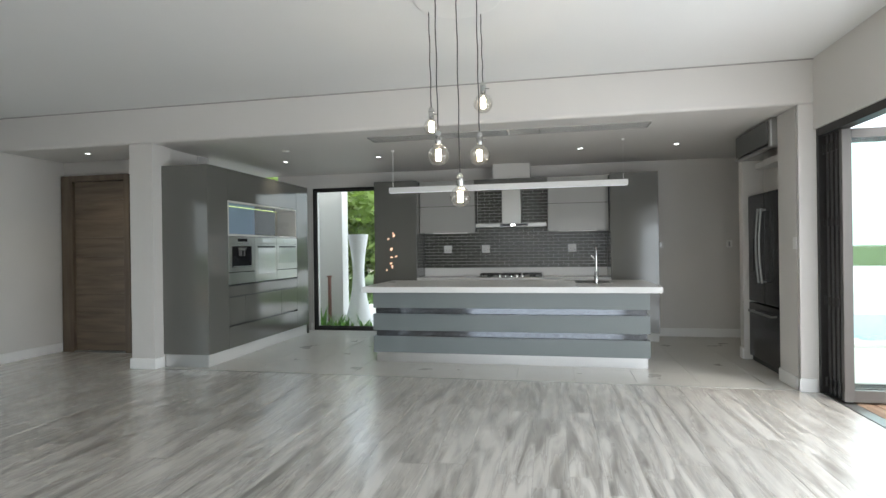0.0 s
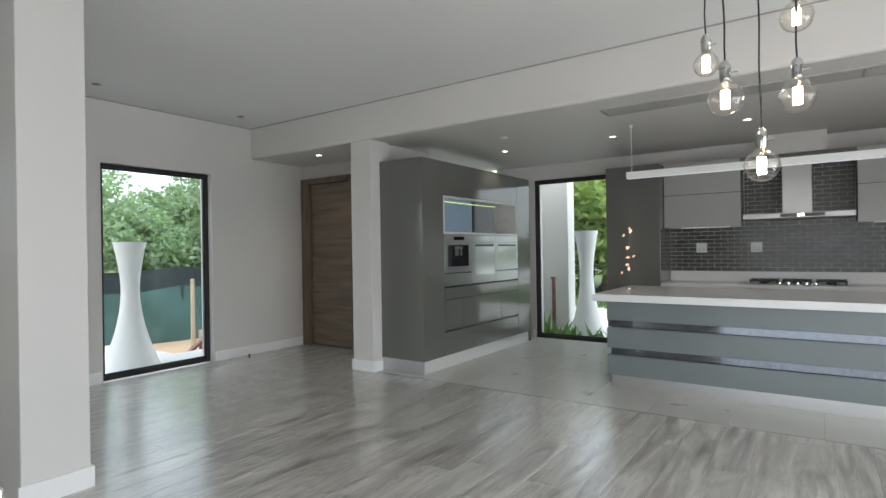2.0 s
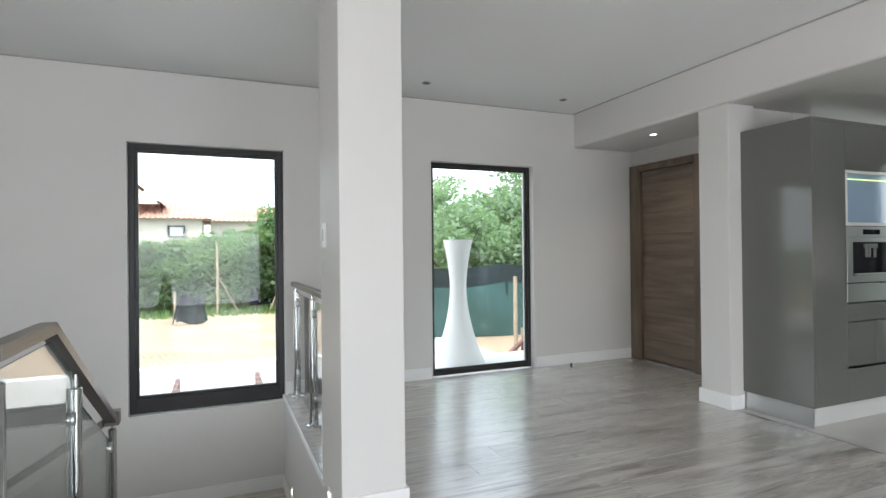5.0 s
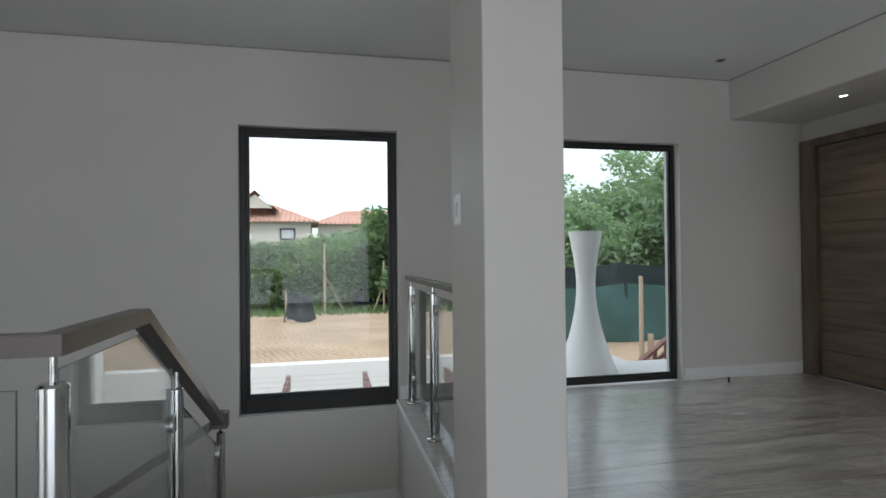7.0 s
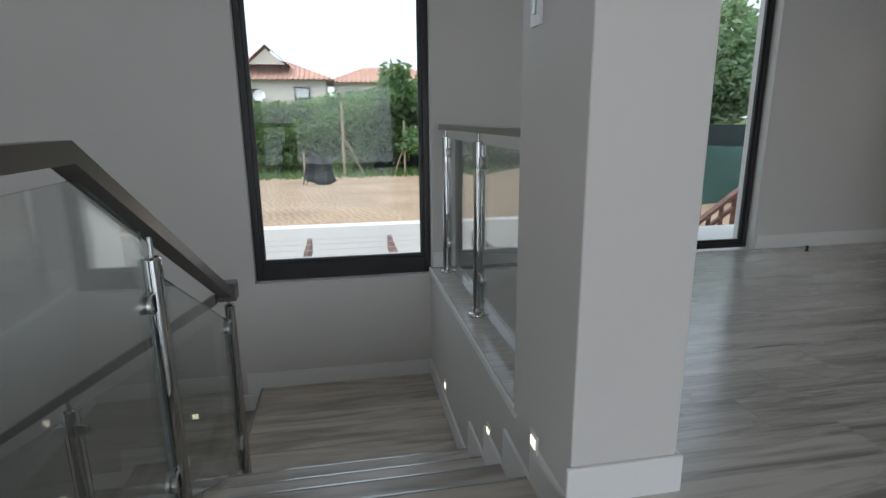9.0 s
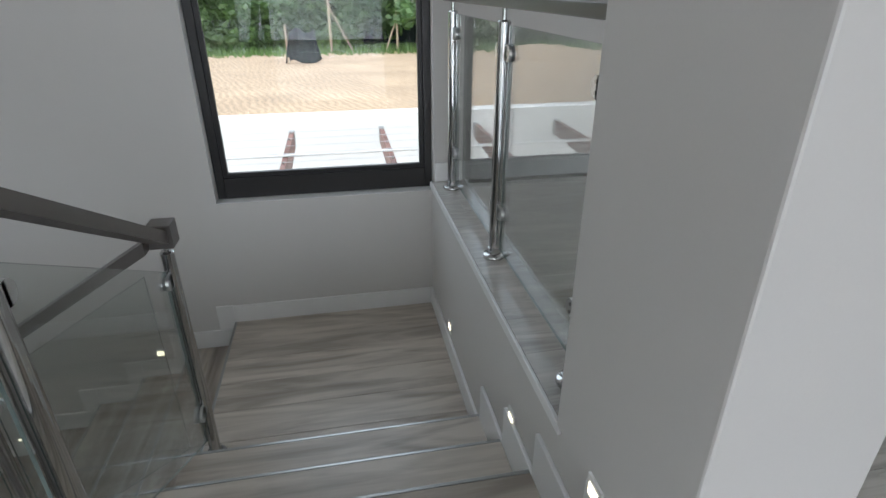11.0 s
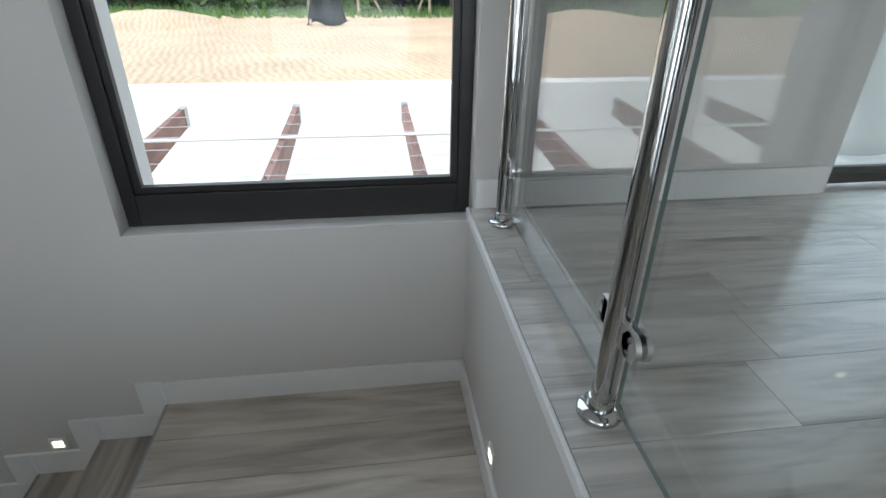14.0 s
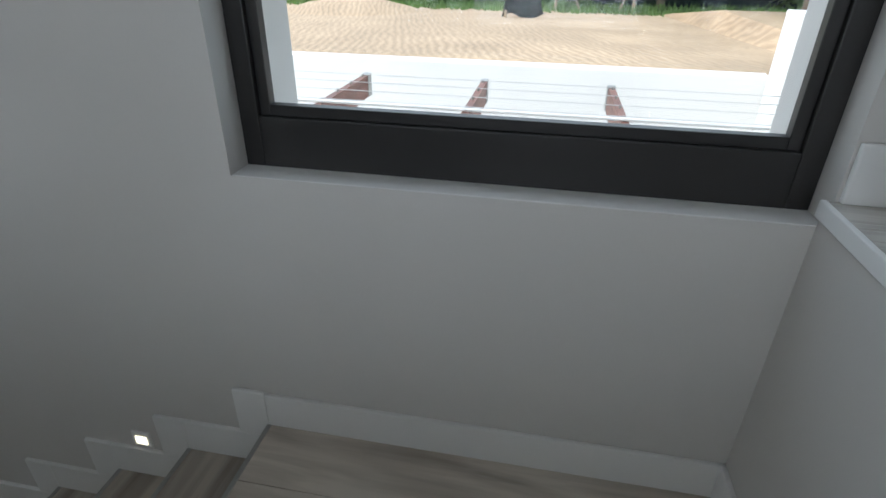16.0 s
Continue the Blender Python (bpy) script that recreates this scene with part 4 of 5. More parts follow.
def switch_plate(name, x0, x1, y0, y1, z0, z1, axis, label):
    s = thing(name, (x0 + x1) / 2, (y0 + y1) / 2, (z0 + z1) / 2, label, "switch", "wall switches")
    part("plate", boxed(x0, x1, y0, y1, z0, z1, bevel=0.003), M_WHITE, s)
    cx, cy, cz = (x0 + x1) / 2, (y0 + y1) / 2, (z0 + z1) / 2
    if axis == "y":
        part("rocker", boxed(cx - 0.012, cx + 0.012, y0 - 0.005, y0 + 0.002, cz - 0.035, cz + 0.035, bevel=0.002), M_STEEL, s)
    else:
        part("rocker", boxed(x0 - 0.005, x0 + 0.002, cy - 0.012, cy + 0.012, cz - 0.02, cz + 0.02, bevel=0.002), M_WHITE, s)


switch_plate("light_switch", -4.095, -4.005, 1.920, 1.930, 1.415, 1.555, "y", "white light switch with steel surround on the column")
switch_plate("light_switch", 2.54, 2.55, 5.44, 5.52, 1.31, 1.42, "x", "white light switch on the pier")
switch_plate("light_switch", 2.83, 2.91, YN - 0.01, YN, 1.32, 1.42, "y", "white light switch on the back wall")
switch_plate("light_switch", 1.88, 1.96, YN - 0.01, YN, 1.32, 1.42, "y", "white light switch on the back wall")

# ---- kitchen island ----
isl = thing("kitchen_island", -0.22, 6.75, 0, "blue-grey kitchen island with mirror strips", "island")
IX0, IX1, IY0, IY1 = -1.81, 1.37, 6.15, 7.30
for z0, z1 in ((0.655, 0.84), (0.385, 0.585), (0.12, 0.315)):
    part("front_band", boxed(IX0, IX1, IY0, IY0 + 0.02, z0, z1, bevel=0.003), M_ISLAND, isl)
    part("end_band", boxed(IX0, IX0 + 0.02, IY0 + 0.021, IY1, z0, z1, bevel=0.003), M_ISLAND, isl)
    part("end_band", boxed(IX1 - 0.02, IX1, IY0 + 0.021, IY1, z0, z1, bevel=0.003), M_ISLAND, isl)
    part("back_band", boxed(IX0, IX1, IY1 + 0.001, IY1 + 0.02, z0, z1, bevel=0.003), M_ISLAND, isl)
for z0, z1 in ((0.586, 0.654), (0.316, 0.384)):
    part("mirror_strip", boxed(IX0 + 0.03, IX1 - 0.03, IY0 + 0.03, IY0 + 0.038, z0, z1), M_MIRROR, isl, "recessed mirror strip")
    part("mirror_strip", boxed(IX0 + 0.03, IX0 + 0.038, IY0 + 0.04, IY1 - 0.02, z0, z1), M_MIRROR, isl)
    part("mirror_strip", boxed(IX1 - 0.038, IX1 - 0.03, IY0 + 0.04, IY1 - 0.02, z0, z1), M_MIRROR, isl)
part("body", boxed(IX0 + 0.04, IX1 - 0.04, IY0 + 0.045, IY1 - 0.01, 0.12, 0.839), M_BLACK, isl)
part("plinth", boxed(IX0 + 0.03, IX1 - 0.02, IY0 + 0.04, IY1 - 0.03, 0.0, 0.119, bevel=0.002), M_PLINTH, isl, "brushed aluminium plinth")
it = thing("island_worktop", -0.22, 6.75, 0.84, "thick white quartz worktop on the island", "worktop")
part("slab", boxed(-1.94, 1.50, 6.10, 7.42, 0.841, 0.91, bevel=0.004), M_QUARTZ, it)
part("sink", boxed(0.60, 1.05, 6.72, 7.12, 0.9115, 0.9145, bevel=0.001), M_STEEL, it, "flush stainless steel sink edge")
# no hollow is cut; a flat black plate gives the bowl's shade
part("sink_shade_plate", boxed(0.63, 1.02, 6.75, 7.09, 0.915, 0.917), M_BLACK, it, "flat black plate standing in for the shaded sink hollow")
tap = thing("kitchen_tap", 0.845, 6.66, 0.91, "slender polished chrome mixer tap on the island", "tap")
part("base", lathed([(0, 0.91), (0.03, 0.91), (0.03, 0.917), (0.024, 0.922), (0.022, 1.05), (0.018, 1.055), (0.018, 1.06)], 0.845, 6.66, 20), M_CHROME, tap, smooth=True)
arc = [(0.845, 6.66, 1.055), (0.845, 6.66, 1.30)] + [(0.845 - 0.0 * i, 6.66 + 0.05 - 0.05 * math.cos(radians(30 * i)), 1.30 + 0.05 * math.sin(radians(30 * i))) for i in range(1, 7)] + [(0.845, 6.76, 1.2)]
part("spout", rope(arc, 0.013, 14), M_CHROME, tap, smooth=True)
part("lever", tubed((0.825, 6.66, 1.21), (0.785, 6.66, 1.255), 0.007, 10), M_CHROME, tap)
po = thing("worktop_socket", -1.82, 6.98, 0.91, "pop-up socket ring on the island worktop", "socket")
part("ring", lathed([(0.05, 0.9105), (0.05, 0.916), (0.038, 0.918), (0.038, 0.9105)], -1.82, 6.98, 20), M_CHROME, po)
part("cap", lathed([(0.036, 0.9105), (0.036, 0.915), (0, 0.915)], -1.82, 6.98, 20), M_BLACK, po)

# ---- refrigerator and air conditioner ----
fr = thing("refrigerator", 2.9, 6.38, 0, "black stainless french-door refrigerator in a wall recess", "refrigerator")
M_FRIDGE = surface("black_stainless_steel", (0.075, 0.075, 0.078), 0.22, 0.85, vary=0.05, scale=4, fine=60, bump=0.02, stretch=(1, 1, 20))
part("body", boxed(2.68, 3.0, 5.885, 6.875, 0.03, 1.92, bevel=0.004), M_FRIDGE, fr)
for y0, y1 in ((5.885, 6.378), (6.383, 6.875)):
    d = part("door", boxed(2.60, 2.678, y0, y1, 0.70, 1.925, bevel=0.010), M_FRIDGE, fr)
    hy = y1 - 0.045 if y1 < 6.5 else y0 + 0.045
    pts = [(2.555 - 0.025 * math.sin(math.pi * i / 10), hy, 0.93 + 0.082 * i) for i in range(11)]
    hb = rope(pts, 0.012, 10)
    for z in (0.95, 1.73):
        tube(hb, (2.60, hy, z), (2.55, hy, z), 0.012, 10)
    part("handle", hb, M_STEEL, d, "bowed steel handle", smooth=True)
part("dispenser", boxed(2.596, 2.602, 6.70, 6.84, 1.05, 1.42, bevel=0.004), M_BLACKGLASS, fr, "dark water dispenser panel")
fd = part("freezer_drawer", boxed(2.60, 2.678, 5.885, 6.875, 0.06, 0.685, bevel=0.010), M_FRIDGE, fr)
hb = tubed((2.545, 6.05, 0.60), (2.545, 6.71, 0.60), 0.012, 12)
for y in (6.07, 6.69):
    tube(hb, (2.60, y, 0.60), (2.545, y, 0.60), 0.010, 10)
part("handle", hb, M_STEEL, fd, "steel drawer handle", smooth=True)
part("foot_grille", boxed(2.63, 2.67, 5.90, 6.86, 0.0, 0.055), M_BLACK, fr)

ac = thing("air_conditioner", 2.6, 6.3, 2.3, "dark grey split air conditioner above the refrigerator", "air conditioner")
M_AC = surface("dark_grey_gloss_plastic", (0.075, 0.078, 0.075), 0.22, vary=0.03, bump=0.0, coat=0.5)
part("body", boxed(2.50, 2.775, 5.872, 6.89, 2.34, 2.625, bevel=0.02), M_AC, ac)
part("front_panel", boxed(2.478, 2.499, 5.93, 6.885, 2.375, 2.615, bevel=0.008), M_AC, ac, "dark mirror front panel")
part("louvre", sweep_box([(2.505, 5.95, 2.345), (2.505, 6.87, 2.345)], 0.07, 0.012), M_STEEL, ac)
part("outlet", boxed(2.497, 2.52, 5.95, 6.87, 2.352, 2.368), M_BLACK, ac)
part("end_cap", boxed(2.485, 2.775, 5.862, 5.928, 2.335, 2.622, bevel=0.015), M_STEEL, ac, "silver end cap")

# ---- ceiling fittings ----
vent = thing("ceiling_vent", -0.2, 5.88, ZK, "long grey linear air diffuser in the kitchen ceiling", "vent")
part("frame", boxed(-1.72, 1.345, 5.745, 5.763, ZK - 0.012, ZK + 0.01, bevel=0.002), M_PALE, vent)
part("frame", boxed(-1.72, 1.345, 6.00, 6.018, ZK - 0.012, ZK + 0.01, bevel=0.002), M_PALE, vent)
part("frame", boxed(-1.72, -1.702, 5.764, 5.999, ZK - 0.012, ZK + 0.01, bevel=0.002), M_PALE, vent)
part("frame", boxed(1.327, 1.345, 5.764, 5.999, ZK - 0.012, ZK + 0.01, bevel=0.002), M_PALE, vent)
part("backing", boxed(-1.70, 1.325, 5.765, 5.998, ZK - 0.003, ZK - 0.001), M_AC, vent)
for k in range(7):
    y = 5.782 + k * 0.032
    part("slat", boxed(-1.70, 1.325, y, y + 0.012, ZK - 0.010, ZK - 0.004), M_PALE, vent)
for x in (-0.72, -0.14, 0.2):
    part("divider", boxed(x, x + 0.02, 5.765, 5.998, ZK - 0.0125, ZK - 0.0105), M_PALE, vent)


def downlight(x, y, z, lit, label):
    d = thing("downlight", x, y, z, label, "downlight", "recessed ceiling lights")
    part("ring", lathed([(0.030, z - 0.001), (0.044, z - 0.001), (0.046, z - 0.005), (0.040, z - 0.009), (0.031, z - 0.006), (0.030, z - 0.001)], x, y, 20), M_WHITE if lit else M_STEEL, d)
    part("lens", lathed([(0, z - 0.004), (0.030, z - 0.004)], x, y, 16), M_LAMP if lit else M_AC, d)


for x, y in ((-5.44, 5.745), (-3.40, 7.06), (-2.0, 7.03), (-0.65, 7.06), (0.70, 7.11), (1.87, 7.13)):
    downlight(x, y, ZK, True, "small round lit ceiling downlight")
    spot = bpy.data.lights.new("downlight_beam", "SPOT")
    spot.energy, spot.spot_size, spot.spot_blend, spot.shadow_soft_size, spot.color = 8.0, radians(110), 0.6, 0.03, (1.0, 0.86, 0.64)
    new("downlight_beam", spot).matrix_world = look((x, y, ZK - 0.02), (x, y + 0.001, 0))
for x, y in ((-5.87, 3.27), (-5.90, 4.90)):
    downlight(x, y, ZC, False, "small round unlit ceiling downlight")
sd = thing("ceiling_sensor", -3.0, 6.3, ZK, "small white round sensor on the kitchen ceiling", "sensor")
part("dome", lathed([(0.045, ZK), (0.045, ZK - 0.008), (0.02, ZK - 0.014), (0, ZK - 0.015)], -3.0, 6.3, 20), M_WHITE, sd)

bar = thing("bar_lamp", -0.25, 6.6, 2.08, "slim white bar lamp hung above the island", "lamp")
part("housing", boxed(-1.72, 1.215, 6.57, 6.63, 2.085, 2.15, bevel=0.003), M_WHITE, bar)
part("diffuser", boxed(-1.71, 1.205, 6.575, 6.625, 2.079, 2.084), M_BAR, bar)
for x in (-1.67, 1.165):
    part("suspension_wire", tubed((x, 6.6, 2.15), (x, 6.6, ZK), 0.004 if x < 0 else 0.0016, 8), M_WHITE, bar)
    part("ceiling_cup", lathed([(0.02, ZK), (0.02, ZK - 0.02), (0, ZK - 0.02)], x, 6.6, 12), M_WHITE, bar)

# ---- pendant cluster ----
pend = thing("pendant_lamp", -0.28, 3.55, ZC, "cluster of five bare filament bulbs on black cords", "lamp")
part("ceiling_rose", lathed([(0.30, ZC), (0.30, ZC - 0.006), (0.29, ZC - 0.009), (0, ZC - 0.009)], -0.28, 3.5, 36), M_WHITE, pend, "flat white ceiling plate")
BULBS = ((-0.502, 3.645, 2.225, 0.056), (-0.146, 3.763, 2.40, 0.068), (-0.376, 3.26, 1.955, 0.068), (-0.140, 3.486, 1.98, 0.068), (-0.266, 3.426, 1.70, 0.068))
for bx, by, bz, br in BULBS:
    prof = [(br * math.sin(a), bz - br * math.cos(a)) for a in [math.pi * k / 12 for k in range(0, 10)]]
    prof += [(0.020, bz + br * 1.02), (0.016, bz + br * 1.28)]
    prof[0] = (0, bz - br)
    bulb = part("bulb", lathed(prof, bx, by, 24), M_BULB, pend, "clear globe bulb", smooth=True)
    bulb.visible_shadow = False
    fb_ = bmesh.new()
    for k in range(8):
        a = 2 * math.pi * k / 8
        tube(fb_, (bx + 0.014 * math.cos(a), by + 0.014 * math.sin(a), bz - 0.034), (bx + 0.014 * math.cos(a), by + 0.014 * math.sin(a), bz + 0.034), 0.003, 6)
    part("filament", fb_, M_FILAMENT, bulb, "glowing filament cage")
    part("stem", tubed((bx, by, bz + 0.03), (bx, by, bz + br * 1.25), 0.004, 8), M_BULB, bulb)
    zt = bz + br * 1.25
    hold = part("lamp_holder", lathed([(0.0, zt - 0.012), (0.019, zt - 0.012), (0.021, zt), (0.021, zt + 0.035), (0.023, zt + 0.037), (0.023, zt + 0.043), (0.018, zt + 0.062), (0.007, zt + 0.072), (0, zt + 0.072)], bx, by, 20), M_CHROME, pend, "steel lamp holder", smooth=True)
    part("switch_key", tubed((bx + 0.02, by, zt + 0.02), (bx + 0.045, by, zt + 0.02), 0.004, 8), M_CHROME, hold)
    top = Vector((bx - 0.01, by, ZC - 0.008))
    low = Vector((bx, by, zt + 0.07))
    n = 14
    pts = [low.lerp(top, k / n) + Vector((0.0022 * math.sin(k * 1.3 + bx * 20), 0.002 * math.cos(k * 1.1 + by * 9), 0)) * (0 if k in (0, n) else 1) for k in range(n + 1)]
    part("cord", rope(pts, 0.0036, 7), M_ROPE, pend, "black fabric cord")

ds = thing("door_stop", -6.23, 5.21, 0, "small black and chrome door stop on the floor", "door stop")
part("pin", lathed([(0, 0), (0.018, 0), (0.018, 0.006), (0.010, 0.01), (0.010, 0.03), (0.014, 0.032), (0.014, 0.045), (0, 0.048)], -6.23, 5.21, 16), M_BLACK, ds, smooth=True)

# ---- folding doors ----
fdor = thing("door_2", 2.78, 5.2, 0, "dark aluminium folding glass doors stacked open", "door", kind="structure")
part("frame_jamb", boxed(2.70, 2.81, 5.36, 5.418, 0.0, 2.40, bevel=0.003), M_FRAME, fdor)
part("frame_head", boxed(2.70, 2.81, -1.6, 5.36, 2.33, 2.40, bevel=0.003), M_FRAME, fdor)
part("floor_track", boxed(2.70, 2.81, -1.6, 5.36, -0.01, 0.006, bevel=0.002), M_STEEL, fdor, "aluminium floor track")


def leaf(y, mat):
    x0, x1 = 2.735, 3.50
    l = part("door_leaf", boxed(x0, x0 + 0.075, y - 0.024, y + 0.024, 0.015, 2.325, bevel=0.003), mat, fdor)
    part("leaf_stile", boxed(x1 - 0.075, x1, y - 0.024, y + 0.024, 0.015, 2.325, bevel=0.003), mat, l)
    part("leaf_rail", boxed(x0 + 0.075, x1 - 0.075, y - 0.024, y + 0.024, 2.245, 2.325, bevel=0.003), mat, l)
    part("leaf_rail", boxed(x0 + 0.075, x1 - 0.075, y - 0.024, y + 0.024, 0.015, 0.115, bevel=0.003), mat, l)
    g = part("leaf_glass", boxed(x0 + 0.075, x1 - 0.075, y - 0.004, y + 0.004, 0.115, 2.245), M_PANE, l)
    g.visible_shadow = False
    for z in (0.12, 0.85, 1.55, 2.2):
        hg = tubed((x0 - 0.012, y + 0.028, z - 0.04), (x0 - 0.012, y + 0.028, z + 0.04), 0.010, 10)
        part("hinge", hg, M_FRAME, l)


for k, y in enumerate((5.06, 5.135, 5.21, 5.285)):
    leaf(y, M_LEAF if k == 0 else M_FRAME)

# ---- floor pieces ----
PW, PL = 0.215, 1.285
plank_cache = {}
floor_ob = bpy.data.objects["floor"]


def board_mesh(w, l, h, key):
    if key not in plank_cache:
        bm = boxed(-w / 2, w / 2, -l / 2, l / 2, -h, 0)
        bm.faces.ensure_lookup_table()
        top = [e for e in bm.edges if all(abs(v.co.z) < 1e-6 for v in e.verts)]
        bmesh.ops.bevel(bm, geom=top, offset=0.0005, segments=1, affect="EDGES")
        me = bpy.data.meshes.new(key[0])
        bmesh.ops.recalc_face_normals(bm, faces=bm.faces)
        bm.to_mesh(me)
        bm.free()
        plank_cache[key] = me
    return plank_cache[key]


def lay(name, parent, x0, x1, y0, y1, h, material):
    w, l = x1 - x0 - 0.0008, y1 - y0 - 0.0008
    me = board_mesh(w, l, h, (name, round(w, 3), round(l, 3)))
    if not me.materials:
        me.materials.append(material)
    ob = new(name, me)
    ob.location = ((x0 + x1) / 2, (y0 + y1) / 2, 0)
    ob.parent = parent
    return ob


rng = random.Random(11)
k0 = math.floor((XW + 5.394) / PW)
k1 = math.ceil((XE + 5.394) / PW)
for k in range(k0, k1 + 1):
    x0, x1 = max(XW + 0.002, -5.394 + k * PW), min(XE + 0.02, -5.394 + (k + 1) * PW)
    if x1 - x0 < 0.03:
        continue
    spans = []
    cuts = sorted({x0, x1} | {c for c in (-3.667, -3.10) if x0 < c < x1})
    for a, b in zip(cuts, cuts[1:]):
        mid = (a + b) / 2
        lo = 1.947 if mid < -3.667 else (0.602 if mid < -3.10 else YS + 0.002)
        spans.append((a, b, lo, 6.235 if mid < -4.5 else 5.448))
    off = rng.uniform(0, PL)
    for a, b, lo, hi in spans:
        y = lo - off
        while y < hi:
            p, q = max(lo, y), min(hi, y + PL)
            if q - p > 0.04:
                lay("plank", floor_ob, a, b, p, q, 0.0025, M_FLOOR)
            y += PL

tile_floor = bpy.data.objects["floor_kitchen"]
TS = 0.6
x = -4.26
while x < 3.0:
    y = 5.462
    while y < YN - 0.01:
        lay("tile", tile_floor, x, min(x + TS, 3.018) - 0.002, y, min(y + TS, YN - 0.002) - 0.002, 0.003, M_TILE)
        y += TS
    x += TS

# ---- splashback tiles ----
splash = structure("wall_splashback", boxed(-1.707, 1.147, YN - 0.012, YN - 0.001, 1.046, 2.29), M_BGROUT, "grey glazed brick-bond tile splashback", "tiles")
BW, BH, BJ = 0.152, 0.0505, 0.0055


def brick_mesh(w):
    key = ("brick", round(w, 3))
    if key not in plank_cache:
        bm = boxed(-w / 2, w / 2, -0.0035, 0.0, -(BH - BJ) / 2, (BH - BJ) / 2)
        front = [e for e in bm.edges if all(abs(v.co.y + 0.0035) < 1e-6 for v in e.verts)]
        bmesh.ops.bevel(bm, geom=front, offset=0.001, segments=1, affect="EDGES")
        me = bpy.data.meshes.new("brick")
        bmesh.ops.recalc_face_normals(bm, faces=bm.faces)
        bm.to_mesh(me)
        bm.free()
        me.materials.append(M_BRICK)
        plank_cache[key] = me
    return plank_cache[key]


rest = bmesh.new()
row, z = 0, 1.049
while z < 2.27:
    lo, hi = (-1.705, 1.145) if z < 1.60 else (-0.83, 0.262)
    x = -1.705 - (BW / 2 if row % 2 else 0)
    while x < hi:
        a, b = max(lo, x), min(hi, x + BW - BJ)
        if b - a > 0.02:
            if z < 1.60:
                ob = new("brick", brick_mesh(b - a))
                ob.location = ((a + b) / 2, YN - 0.0125, z + (BH - BJ) / 2)
                ob.parent = splash
            else:
                box(rest, a, b, YN - 0.016, YN - 0.0125, z, z + BH - BJ)
        x += BW
    z += BH
    row += 1
up = part("upper_bricks", rest, M_BRICK, splash)
up["kind"] = "stuff"

# ---- outdoors ----


def ground():
    xs = [-600, -120, -60, -40, -30, -28, -27, -20, -16, -12.4, -12.3, -9.25, -9.2, -7.65, -7.6, -6.82, -6.81, -4, 3.0, 3.05, 7.2, 7.25, 14, 60, 600]
    ys = [-600, -120, -40, -20, -8, -3, 0, 3.8, 3.85, 4.6, 4.95, 5.0, 5.2, 8.77, 8.78, 9.9, 12.5, 14.5, 20, 40, 120, 600]

    def height(x, y):
        if x <= -12.4:
            slope = -0.8 - 0.55 * min(1, (-12.4 - x) / 15.6)
            return slope if y < 5.1 or x < -20 else -0.62
        if x <= -6.815 and y <= 3.8:
            return -3.0
        if x < -9.2 and y > 3.8:
            return -0.62
        if x <= -7.65 and 5.0 <= y < 8.775:
            return -0.62
        if x <= -6.815 and y < 8.775:
            return -0.04
        if y >= 8.775:
            return -0.16 if y < 60 else -1.3
        if x >= 3.0:
            return -0.03 if x < 60 else -3.0
        return -3.15
    bm = bmesh.new()
    grid = [[bm.verts.new((x, y, height(x, y))) for y in ys] for x in xs]
    for i in range(len(xs) - 1):
        for j in range(len(ys) - 1):
            f = bm.faces.new((grid[i][j], grid[i + 1][j], grid[i + 1][j + 1], grid[i][j + 1]))
            cx, cy = (xs[i] + xs[i + 1]) / 2, (ys[j] + ys[j + 1]) / 2
            lawn = cx < -27 or (cy > 14.5 and -27 < cx < 3) or (cy > 40 and cx > 3) or cx > 60
            sandy = (cx < -12.3 and not lawn) or (cx < -9.2 and cy > 3.8)
            f.material_index = 2 if lawn else (1 if sandy else 0)
    return bm


g = structure("ground", ground(), M_PAVE, "pale paving, raked sand and grass round the house", "ground")
g.data.materials.append(M_SAND)
g.data.materials.append(M_LAWN)
structure("wall_boundary", boxed(-12.45, -12.15, -20, 4.4, -3.0, -0.745, bevel=0.01), M_OUT, "white plastered boundary wall below the sand plot", "wall")
structure("wall_courtyard_end", boxed(-12.15, -6.82, 3.8, 4.05, -3.0, -0.035, bevel=0.01), M_OUT, "white plastered courtyard wall", "wall")

# pergola beams and cables under the stair window
for k, y in enumerate((-1.75, -0.52, 0.73, 1.98)):
    b = thing("pergola_beam", -9.5, y, -1.0, "red-brown timber pergola beam with steel end bracket", "beam", "pergola beams")
    bm = bmesh.new()
    vs = [(-6.815, -0.69), (-10.9, -0.69), (-10.9, -0.90), (-6.815, -1.10)]
    a = [bm.verts.new((x, y - 0.03, z)) for x, z in vs]
    c = [bm.verts.new((x, y + 0.03, z)) for x, z in vs]
    bm.faces.new(a)
    bm.faces.new(c[::-1])
    for i in range(4):
        bm.faces.new((a[i], a[(i + 1) % 4], c[(i + 1) % 4], c[i]))
    part("beam", bm, M_BEAM, b)
    part("bracket", boxed(-10.93, -10.82, y - 0.038, y + 0.038, -0.91, -0.68, bevel=0.004), M_STEEL, b, "steel end bracket")
    for i in range(8):
        part("cable_stud", tubed((-10.75 + i * 0.36, y, -0.69), (-10.75 + i * 0.36, y, -0.66), 0.010, 8), M_STEEL, b)
cb = thing("pergola_cables", -9.5, 0, -0.68, "thin steel cables and a rod strung across the beams", "cables")
